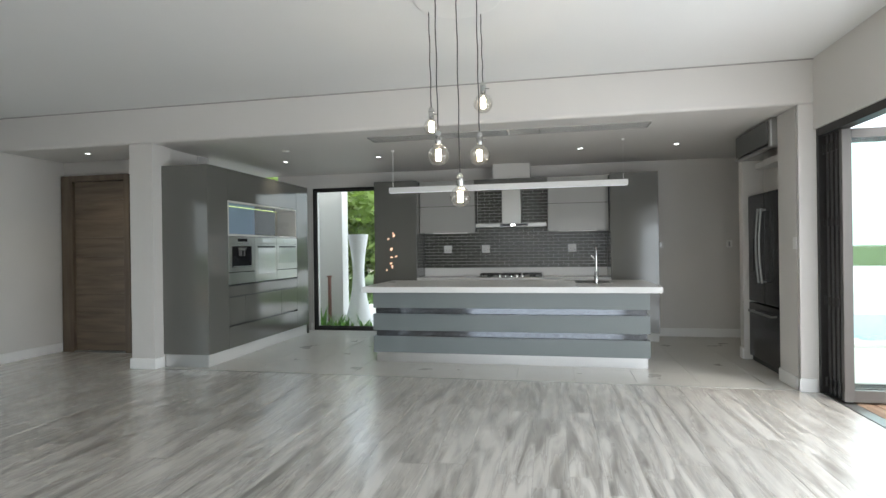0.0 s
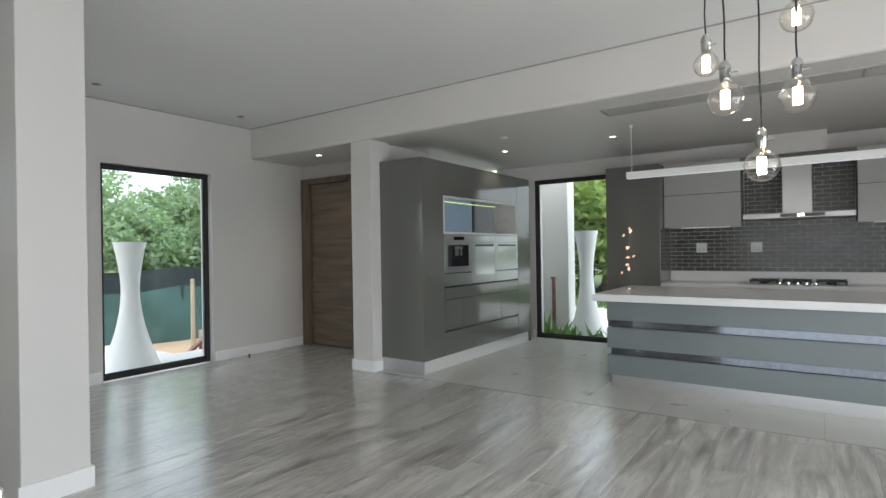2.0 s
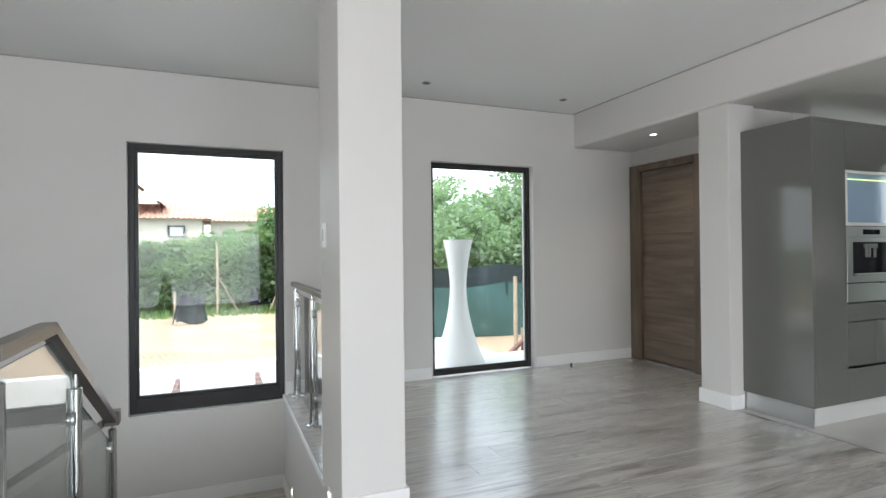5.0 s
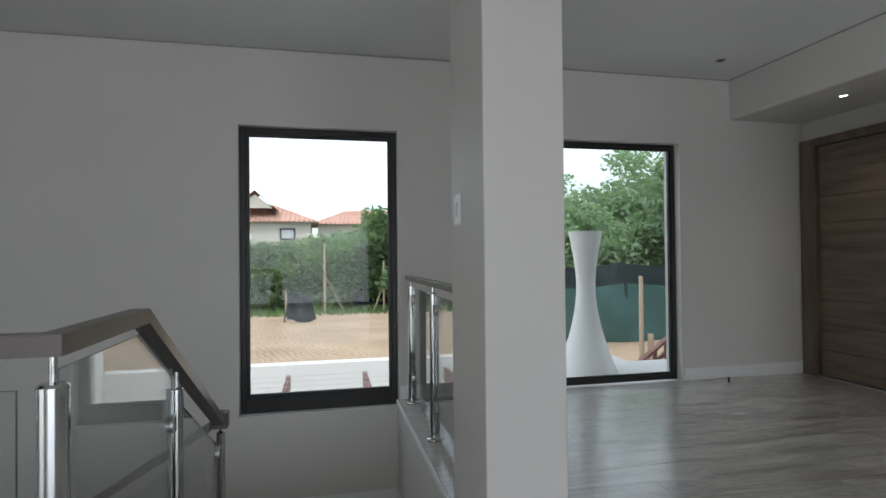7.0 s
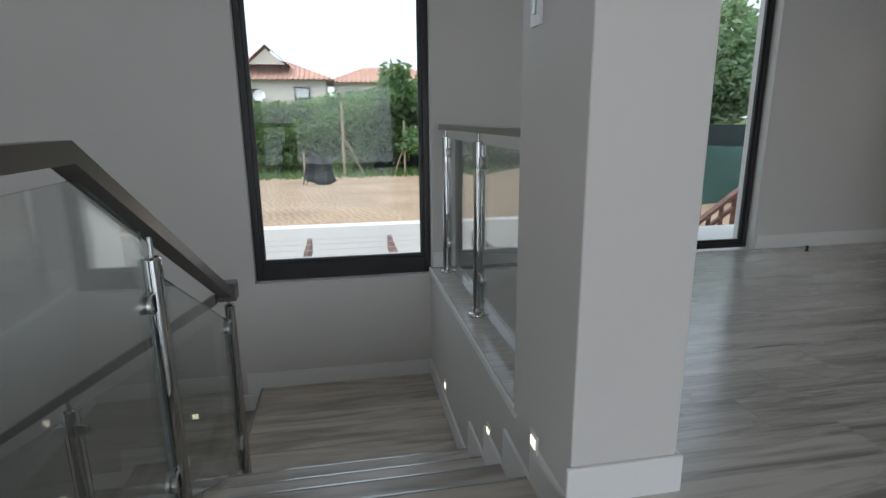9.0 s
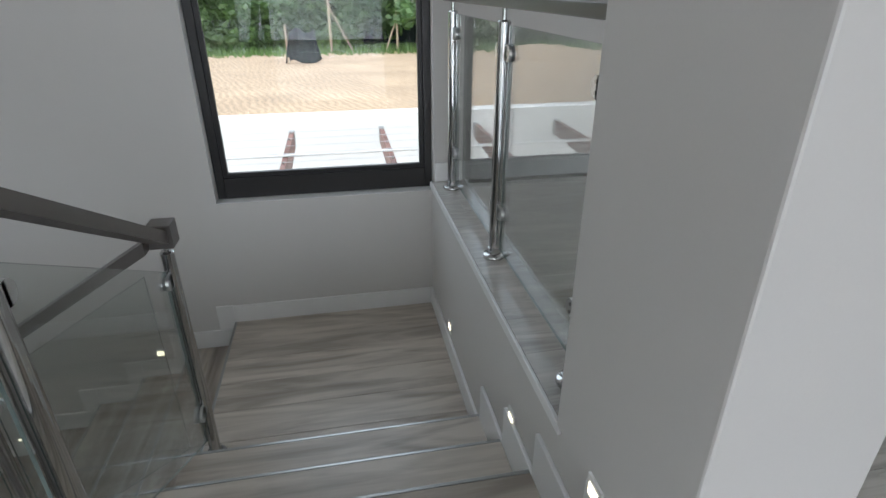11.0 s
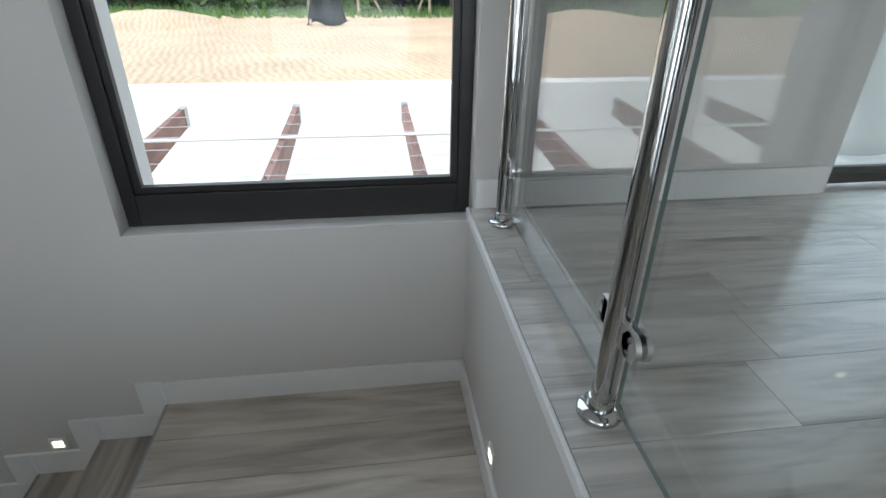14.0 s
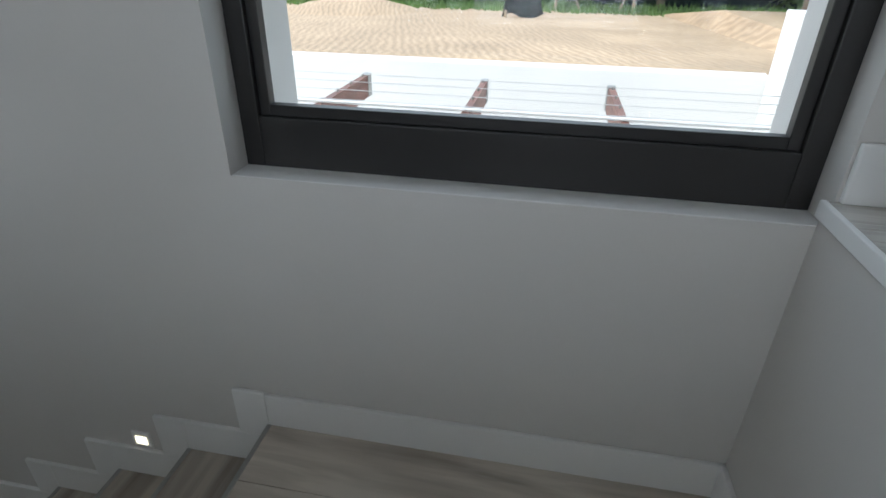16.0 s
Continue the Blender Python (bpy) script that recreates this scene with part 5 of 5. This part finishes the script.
for i in range(8):
    part("cable", tubed((-10.75 + i * 0.36, -3.6, -0.667), (-10.75 + i * 0.36, 3.8, -0.667), 0.0035, 6), M_CABLE, cb)
part("rod", tubed((-9.6, -3.6, -0.672), (-9.6, 3.8, -0.672), 0.016, 10), M_WHITE, cb, "white steel rod")


# planters
def planter(x, y, z, h, s, label):
    prof = []
    for k in range(25):
        t = k / 24
        if t < 0.62:
            r = 0.105 + 0.235 * (1 - t / 0.62) ** 1.9
        else:
            r = 0.105 + 0.085 * ((t - 0.62) / 0.38) ** 1.6
        prof.append((r * s, z + h * t))
    prof = [(0, z)] + prof + [(prof[-1][0] - 0.02, z + h), (prof[-1][0] - 0.03, z + h - 0.05), (0, z + h - 0.06)]
    return tagged(part("planter", lathed(prof, x, y, 40), M_VASE, None, smooth=True), label, "planter", "tall planters")


planter(-7.25, 4.21, -0.04, 1.57, 1.0, "tall white waisted planter on the terrace")
planter(-3.19, 9.40, -0.16, 1.80, 1.0, "tall white waisted planter in a leafy bed")


def aloe(x, y, z, n, length, seed, label, mat):
    rr = random.Random(seed)
    root = thing("garden_plant", x, y, z, label, "plant", "plants by the window")
    bm = bmesh.new()
    for i in range(n):
        a = 2 * math.pi * i / n + rr.uniform(-0.25, 0.25)
        lean = rr.uniform(0.25, 1.0)
        L = length * rr.uniform(0.7, 1.1)
        w = rr.uniform(0.035, 0.06)
        prev = None
        for k in range(7):
            t = k / 6
            r_ = L * (t * lean * 0.75 + 0.12 * t * t)
            h = L * (t * (1.15 - 0.6 * lean) - 0.35 * lean * t * t)
            c = Vector((x + r_ * math.cos(a), y + r_ * math.sin(a), z + max(0.0, h)))
            side = Vector((-math.sin(a), math.cos(a), 0)) * w * (1 - t ** 1.6) + Vector((0, 0, 0))
            lift = Vector((0, 0, 0.012 * (1 - t)))
            cur = [bm.verts.new(c - side + lift), bm.verts.new(c), bm.verts.new(c + side + lift)]
            if prev:
                bm.faces.new((prev[0], prev[1], cur[1], cur[0]))
                bm.faces.new((prev[1], prev[2], cur[2], cur[1]))
            prev = cur
    part("leaves", bm, mat, root, smooth=True)
    return root


pr = random.Random(5)
for i in range(13):
    aloe(-4.0 + i * 0.15 + pr.uniform(-0.05, 0.05), 8.98 + pr.uniform(-0.08, 0.12), -0.16, 11, pr.uniform(0.42, 0.62), i, "leafy green bedding plant below the window" if i % 3 else "spiky green aloe below the window", M_BLADE if i % 3 else M_FOLI2)
for x, y in ((-3.9, 11.2), (-4.8, 12.2), (-2.5, 11.0)):
    aloe(x, y, -0.16, 15, 0.75, int(x * 10) % 97, "large spiky aloe beside the path", M_BLADE)

structure("wall_porch", boxed(-4.35, -3.52, 9.45, 9.75, -0.16, 3.2, bevel=0.01), M_OUTGREY, "grey plastered porch wall outside the kitchen window", "wall")
structure("trim_porch_base", boxed(-4.38, -3.48, 9.42, 9.78, -0.16, 0.02, bevel=0.01), M_OUT, "pale plinth of the porch wall", "trim")
ft = thing("fence_post", -3.72, 9.3, -0.16, "red-brown timber fence post by the porch", "post")
part("post", boxed(-3.745, -3.695, 9.275, 9.325, -0.16, 0.86, bevel=0.004), M_BEAM, ft)
part("cap", boxed(-3.76, -3.68, 9.26, 9.34, 0.861, 0.89, bevel=0.006), M_BEAM, ft)

# stair rail outside the floor-length window
orail = thing("garden_stair_rail", -8.2, 6.0, -0.04, "red-brown timber rail of the garden steps", "railing")
P0, P1 = Vector((-8.4, 5.42, -0.49)), Vector((-8.4, 6.95, 0.62))
part("top_rail", sweep_box([P0 + Vector((0, 0, 0.12)), P1 + Vector((0, 0, 0.12))], 0.09, 0.05), M_BEAM, orail)
part("bottom_rail", sweep_box([P0 + Vector((0, 0, -0.06)), P1 + Vector((0, 0, -0.06))], 0.05, 0.05), M_BEAM, orail)
for k in range(9):
    p = P0.lerp(P1, (k + 0.5) / 9)
    part("baluster", boxed(p.x - 0.02, p.x + 0.02, p.y - 0.02, p.y + 0.02, max(-0.64, p.z - 0.62), p.z + 0.095), M_BEAM, orail)
for p in (P0, P1):
    part("newel", boxed(p.x - 0.045, p.x + 0.045, p.y - 0.045, p.y + 0.045, -0.64, p.z + 0.16, bevel=0.006), M_BEAM, orail)
part("string", sweep_box([P0 + Vector((0, 0, -0.48)), P1 + Vector((0, 0, -0.62))], 0.06, 0.16), M_BEAM, orail, "sloping timber string")


# trees
def leaf_cloud(bm, centre, radius, count, size, rr, flat=0.75):
    for _ in range(count):
        d = Vector((rr.gauss(0, 1), rr.gauss(0, 1), rr.gauss(0, 1))).normalized() * radius * rr.uniform(0.35, 1.05)
        d.z *= flat
        c = centre + d
        u = Vector((rr.gauss(0, 1), rr.gauss(0, 1), rr.gauss(0, 0.6))).normalized()
        v = u.cross(Vector((rr.gauss(0, 1), rr.gauss(0, 1), rr.gauss(0, 1)))).normalized()
        s = size * rr.uniform(0.6, 1.3)
        a, b = bm.verts.new(c - u * s), bm.verts.new(c + u * s)
        e, f = bm.verts.new(c + v * s * 0.45 + u * 0.1 * s), bm.verts.new(c - v * s * 0.45 + u * 0.1 * s)
        bm.faces.new((a, f, b, e))


def tree(name, seed, height, spread, leaves, size, label, mat, low=0.25):
    rr = random.Random(seed)
    root = thing(name, 0, 0, 0, label, "tree", "garden trees")
    tb = bmesh.new()
    p = Vector((0, 0, -0.1))
    r = 0.035 * height
    for k in range(5):
        q = p + Vector((rr.uniform(-0.12, 0.12), rr.uniform(-0.12, 0.12), height * 0.14))
        tube(tb, p, q, r, 9, r * 0.85)
        p, r = q, r * 0.85
    ends = []
    for k in range(8):
        a = 2 * math.pi * k / 8 + rr.uniform(-0.3, 0.3)
        s = Vector((0, 0, height * rr.uniform(0.25, 0.6)))
        e = Vector((math.cos(a) * spread * rr.uniform(0.4, 0.85), math.sin(a) * spread * rr.uniform(0.4, 0.85), height * rr.uniform(low + 0.25, 0.92)))
        m = s.lerp(e, 0.5) + Vector((0, 0, -0.08 * height))
        tube(tb, s, m, r * 0.6, 7, r * 0.42)
        tube(tb, m, e, r * 0.42, 7, r * 0.15)
        ends += [e, m.lerp(e, 0.4)]
    part("trunk", tb, mat_bark, root, smooth=True)
    cb_ = bmesh.new()
    ends += [Vector((rr.uniform(-0.7, 0.7) * spread, rr.uniform(-0.7, 0.7) * spread, height * rr.uniform(low, 1.0))) for _ in range(14)]
    per = leaves // len(ends)
    for e in ends:
        leaf_cloud(cb_, e, spread * rr.uniform(0.26, 0.46), per, size, rr)
    part("crown", cb_, mat, root)
    return root


mat_bark = M_BARK
t1 = tree("tree", 3, 4.6, 2.6, 7000, 0.17, "leafy green garden tree with an open crown", M_FOLI)
t2 = tree("tree", 8, 3.4, 2.2, 6000, 0.16, "bushy green garden tree", M_FOLI2, low=0.1)
t3 = tree("tree", 21, 5.4, 2.4, 7500, 0.12, "leafy tree beyond the shade cloth, its green paled for haze", M_FOLI3, low=0.06)

t4 = tree("tree", 14, 3.4, 2.2, 6000, 0.15, "bushy yellow-green garden tree by the lawn", M_FOLI4, low=0.08)


def placed(src, x, y, z, s, a):
    c = copy_thing(src, pose(x, y, z, 0, 0, a))
    c.scale = (s, s, s)
    return c


for k, (x, y, s) in enumerate(((-29.2, 5.3, 1.12), (-31.4, 9.4, 1.2), (-32.4, 3.6, 0.8), (-34.0, -11.0, 1.0))):
    placed(t1, x, y, -1.4, s, k * 77)
for k, (x, y, s) in enumerate(((-29.6, 2.1, 1.12), (-29.8, -0.4, 0.98), (-29.5, -2.7, 0.95), (-30.0, -5.2, 1.0), (-30.5, -8.0, 1.05), (-31.8, 1.0, 1.05), (-32.0, -1.6, 1.0), (-31.8, -4.0, 1.0), (-32.0, -11.5, 1.15))):
    placed(t2, x, y, -1.4, s, k * 53 + 20)
for k, (x, y, s) in enumerate(((-16.4, 8.0, 0.74), (-16.2, 10.2, 0.86), (-15.6, 12.6, 0.92), (-19.5, 6.8, 0.7), (-19.5, 9.4, 0.85), (-16.5, 15.6, 1.0), (-19.0, 12.5, 1.0))):
    placed(t3, x, y, -0.7, s, k * 67)
for k, (x, y, s) in enumerate(((-5.4, 17.4, 1.12), (-7.6, 18.2, 1.18), (-3.2, 18.6, 1.05), (-9.8, 18.0, 1.2), (-1.2, 19.0, 1.1), (-6.6, 20.5, 1.3), (-4.4, 20.2, 1.25))):
    placed(t4, x, y, -0.2, s, k * 49 + 15)
t4.location = (-8.6, 21.5, -0.2)
t1.location, t2.location, t3.location = (-34.0, 12.5, -1.3), (-30.5, 11.6, -1.3), (-14.8, 18.8, -0.7)


# shade cloth fences
def cloth(name, x, y0, y1, z0, z1, mat, label, seed):
    rr = random.Random(seed)
    bm = bmesh.new()
    n, m = 44, 8
    vs = []
    for i in range(n + 1):
        y = y0 + (y1 - y0) * i / n
        sag = 0.09 * abs(math.sin(math.pi * i / n * 4))
        vs.append([bm.verts.new((x + 0.10 * math.sin(i * 0.7 + j * 0.4) + rr.uniform(-0.03, 0.03), y, z0 + (z1 - sag - z0) * j / m)) for j in range(m + 1)])
    for i in range(n):
        for j in range(m):
            bm.faces.new((vs[i][j], vs[i + 1][j], vs[i + 1][j + 1], vs[i][j + 1]))
    f = thing(name, x, (y0 + y1) / 2, z0, label, "fence")
    part("cloth", bm, mat, f, smooth=True)
    for k in range(5):
        y = y0 + (y1 - y0) * k / 4
        part("post", tubed((x - 0.12, y, z0 - 0.2), (x - 0.12, y, z1 + 0.02), 0.04, 10), M_CLOTHD, f, "dark fence pole", smooth=True)
    return f


cloth("shade_cloth_fence", -12.2, 5.0, 16.0, -0.62, 0.64, M_CLOTH, "sagging green shade cloth fence", 4)
cloth("shade_cloth_fence", -13.6, 5.2, 18.0, -0.62, 1.04, M_CLOTHD, "dark shade cloth fence under the trees", 6)
cloth("shade_cloth_fence", -31.0, -16.0, 12.0, -1.4, 0.2, M_CLOTHD, "dark shade cloth fence along the hedge", 9)
sk = thing("garden_stake", -9.95, 6.62, -0.62, "rough timber stake beside the terrace", "stake")
part("stake", tubed((-9.95, 6.62, -0.62), (-9.98, 6.64, 0.89), 0.045, 10, 0.036), M_STAKE, sk, smooth=True)
part("offcut", tubed((-9.9, 6.76, -0.62), (-9.9, 6.76, -0.1), 0.05, 10), M_STAKE, sk, smooth=True)
for x, y, h, l1 in ((-27.2, 1.35, 3.2, 0.9), (-27.4, 4.1, 2.4, -0.5)):
    s = thing("tree_stake", x, y, -1.33, "pale timber tree stake with a slanting brace", "stake", "tree stakes")
    part("stake", tubed((x, y, -1.33), (x, y, -1.33 + h), 0.05, 8), M_STAKE, s, smooth=True)
    part("brace", tubed((x, y + l1, -1.33), (x, y, -1.33 + h * 0.55), 0.035, 8), M_STAKE, s, smooth=True)
tarp = thing("fallen_cloth", -22.3, 0.45, -1.15, "crumpled dark shade cloth hanging from a pole", "cloth")
bm = bmesh.new()
bmesh.ops.create_grid(bm, x_segments=14, y_segments=10, size=1.0)
for v in bm.verts:
    x, y = v.co.x, v.co.y
    v.co = Vector((-22.3 + 0.35 * y * (1 if y < 0 else 0.3) + 0.12 * math.sin(x * 5), 0.45 + x * (0.52 - 0.12 * y), -1.14 + max(0.03, 0.66 * (y + 0.55)) + 0.08 * math.sin(x * 4 + y * 3)))
part("cloth", bm, M_CLOTHD, tarp, smooth=True)
part("pole", tubed((-22.35, -0.05, -1.2), (-22.35, -0.05, 0.05), 0.04, 8), M_STAKE, tarp, smooth=True)


def heap(x, y, z, rx, ry, h, seed):
    bm = bmesh.new()
    n, m = 26, 7
    rows = []
    for j in range(m + 1):
        t = j / m
        rows.append([bm.verts.new((x + rx * (1 - t) * math.cos(2 * math.pi * i / n), y + ry * (1 - t) * math.sin(2 * math.pi * i / n),
                                   z + h * (1 - (1 - t) ** 2) + 0.12 * h * noise.noise(Vector((i * 0.9, j * 1.1, seed))))) for i in range(n)])
    for j in range(m):
        for i in range(n):
            bm.faces.new((rows[j][i], rows[j][(i + 1) % n], rows[j + 1][(i + 1) % n], rows[j + 1][i]))
    return tagged(part("sand_heap", bm, M_SAND, smooth=True), "low heap of raked brown sand", "sand heap")


heap(-23.0, -5.0, -1.2, 3.0, 2.2, 0.4, 2.0)

# grass tufts along the hedge and the kitchen garden
gb = bmesh.new()
rr = random.Random(31)
for k in range(5200):
    if k < 3600:
        x, y, z = -28.8 + rr.random() ** 1.6 * 3.4, rr.uniform(-14, 10), -1.36
        h = rr.uniform(0.12, 0.4)
    else:
        x, y, z = rr.uniform(-9, 1), rr.uniform(14.2, 17), -0.18
        h = rr.uniform(0.08, 0.22)
    a = rr.uniform(0, 6.28)
    dx, dy = 0.03 * math.cos(a), 0.03 * math.sin(a)
    v = [gb.verts.new((x - dx * 2, y - dy * 2, z)), gb.verts.new((x + dx * 2, y + dy * 2, z)), gb.verts.new((x + rr.uniform(-0.1, 0.1), y + rr.uniform(-0.1, 0.1), z + h))]
    gb.faces.new(v)
tagged(part("grass", gb, M_FOLI2), "tufts of green grass", "grass", kind="stuff")


# houses beyond the hedge
def roof_mesh(x0, x1, y0, y1, z, h, over, ridge_along):
    bm = bmesh.new()
    x0, x1, y0, y1 = x0 - over, x1 + over, y0 - over, y1 + over
    cx, cy = (x0 + x1) / 2, (y0 + y1) / 2
    if ridge_along == "y":
        in_ = (x1 - x0) / 2
        r0, r1 = (cx, y0 + in_ * 0.9, z + h), (cx, y1 - in_ * 0.9, z + h)
        b = [(x0, y0, z), (x1, y0, z), (x1, y1, z), (x0, y1, z)]
    else:
        in_ = (y1 - y0) / 2
        r0, r1 = (x0 + in_ * 0.5, cy, z + h), (x1 - in_ * 0.5, cy, z + h)
        b = [(x0, y1, z), (x0, y0, z), (x1, y0, z), (x1, y1, z)]
    B = [bm.verts.new(p) for p in b]
    R = [bm.verts.new(r0), bm.verts.new(r1)]
    bm.faces.new((B[0], B[1], R[0]))
    bm.faces.new((B[1], B[2], R[1], R[0]))
    bm.faces.new((B[2], B[3], R[1]))
    bm.faces.new((B[3], B[0], R[0], R[1]))
    bm.faces.new(B[::-1])
    return bm


def house(x0, x1, y0, y1, z0, eaves, rise, along, label, gable=None):
    h = thing("house", (x0 + x1) / 2, (y0 + y1) / 2, z0, label, "house", "houses beyond the garden")
    part("wall", boxed(x0, x1, y0, y1, z0, eaves), M_HOUSE, h)
    roof = part("roof", roof_mesh(x0, x1, y0, y1, eaves, rise, 0.6, along), M_ROOF, h)
    side = x1 + 0.6
    rows = bmesh.new()
    n = int((y1 - y0 + 1.2) / 0.34)
    for i in range(n):
        y = y0 - 0.6 + (i + 0.5) * 0.34
        reach = min(1.0, max(0.06, min(y - (y0 - 0.6), (y1 + 0.6) - y) / ((x1 - x0 + 1.2) / 2)))
        if along == "y":
            tube(rows, (side, y, eaves + 0.03), (side - reach * (x1 - x0 + 1.2) / 2, y, eaves + 0.03 + reach * rise), 0.07, 6)
    if along == "y":
        r = part("roof_tiles", rows, M_ROOF, roof)
        r["kind"] = "stuff"
    else:
        rows.free()
    return h


h1 = house(-48, -42, -6.4, 0.4, -1.3, 3.8, 1.45, "y", "beige house with a terracotta tiled hip roof")
part("window", boxed(-41.98, -41.9, -1.75, -0.65, 2.5, 3.35), M_FRAME, h1)
part("window_pane", boxed(-41.91, -41.88, -1.6, -0.8, 2.62, 3.22), M_WHITEGLASS, h1)
part("window", boxed(-41.98, -41.9, -5.0, -4.1, 2.0, 3.2), M_FRAME, h1)
gb_ = bmesh.new()
ga = [gb_.verts.new((-41.7, y, z)) for y, z in ((-4.6, 4.75), (-2.2, 4.75), (-3.4, 5.75))]
gb_.faces.new(ga)
part("gable", gb_, M_HOUSE, h1)
gr = bmesh.new()
for ya, yb in ((-4.9, -3.4), (-1.9, -3.4)):
    box_pts = [(-41.5, ya, 4.68), (-41.5, yb, 6.0), (-45, yb, 6.0), (-45, ya, 4.68)]
    gr.faces.new([gr.verts.new(p) for p in box_pts])
part("gable_roof", gr, M_ROOF, h1)
dish = lathed([(0, 0), (0.25, 0.05), (0.42, 0.16), (0.40, 0.17), (0.24, 0.07), (0, 0.02)], 0, 0, 20)
bmesh.ops.transform(dish, matrix=pose(-41.8, -4.0, 2.7, 0, 75, 0), verts=dish.verts)
part("satellite_dish", dish, M_WHITE, h1, "white satellite dish")
house(-49, -44, 0.9, 9.0, -1.3, 3.75, 1.25, "y", "long beige house with a low terracotta tiled roof")
h3 = house(-17, -9, 46, 53, -1.3, 3.6, 2.2, "x", "house with a terracotta hip roof behind the hedge")
h4 = house(-7.5, 0, 50, 57, -1.3, 3.4, 1.8, "x", "house with a terracotta hip roof behind the hedge")

# terrace, pool and fence outside the folding doors
for k in range(12):
    structure("deck_board", boxed(2.83 + k * 0.145, 2.83 + k * 0.145 + 0.138, -3.5, 5.4, -0.029, -0.004, bevel=0.003), M_DECK, "brown timber deck boards outside the folding doors", "deck") if k == 0 else None
deck = bpy.data.objects["deck_board"]
for k in range(1, 12):
    o = new("board", deck.data)
    o.location = (k * 0.145, 0, 0)
    o.parent = deck
deck.name = "floor_deck"
pool = thing("swimming_pool", 9.0, 8, -0.03, "turquoise swimming pool with a pale coping", "pool")
part("water", boxed(4.5, 12.0, 8.3, 11.6, -0.02, -0.012), M_WATER, pool)
part("coping", boxed(4.15, 4.499, 8.0, 11.9, -0.03, 0.02, bevel=0.008), M_PAVE, pool)
part("coping", boxed(4.5, 12.0, 8.0, 8.299, -0.03, 0.02, bevel=0.008), M_PAVE, pool)
for k, (x, y) in enumerate(((12, 40), (18, 41), (24, 40), (30, 39), (36, 36), (42, 30))):
    placed(t2, x, y, -0.6, 0.85, k * 50)
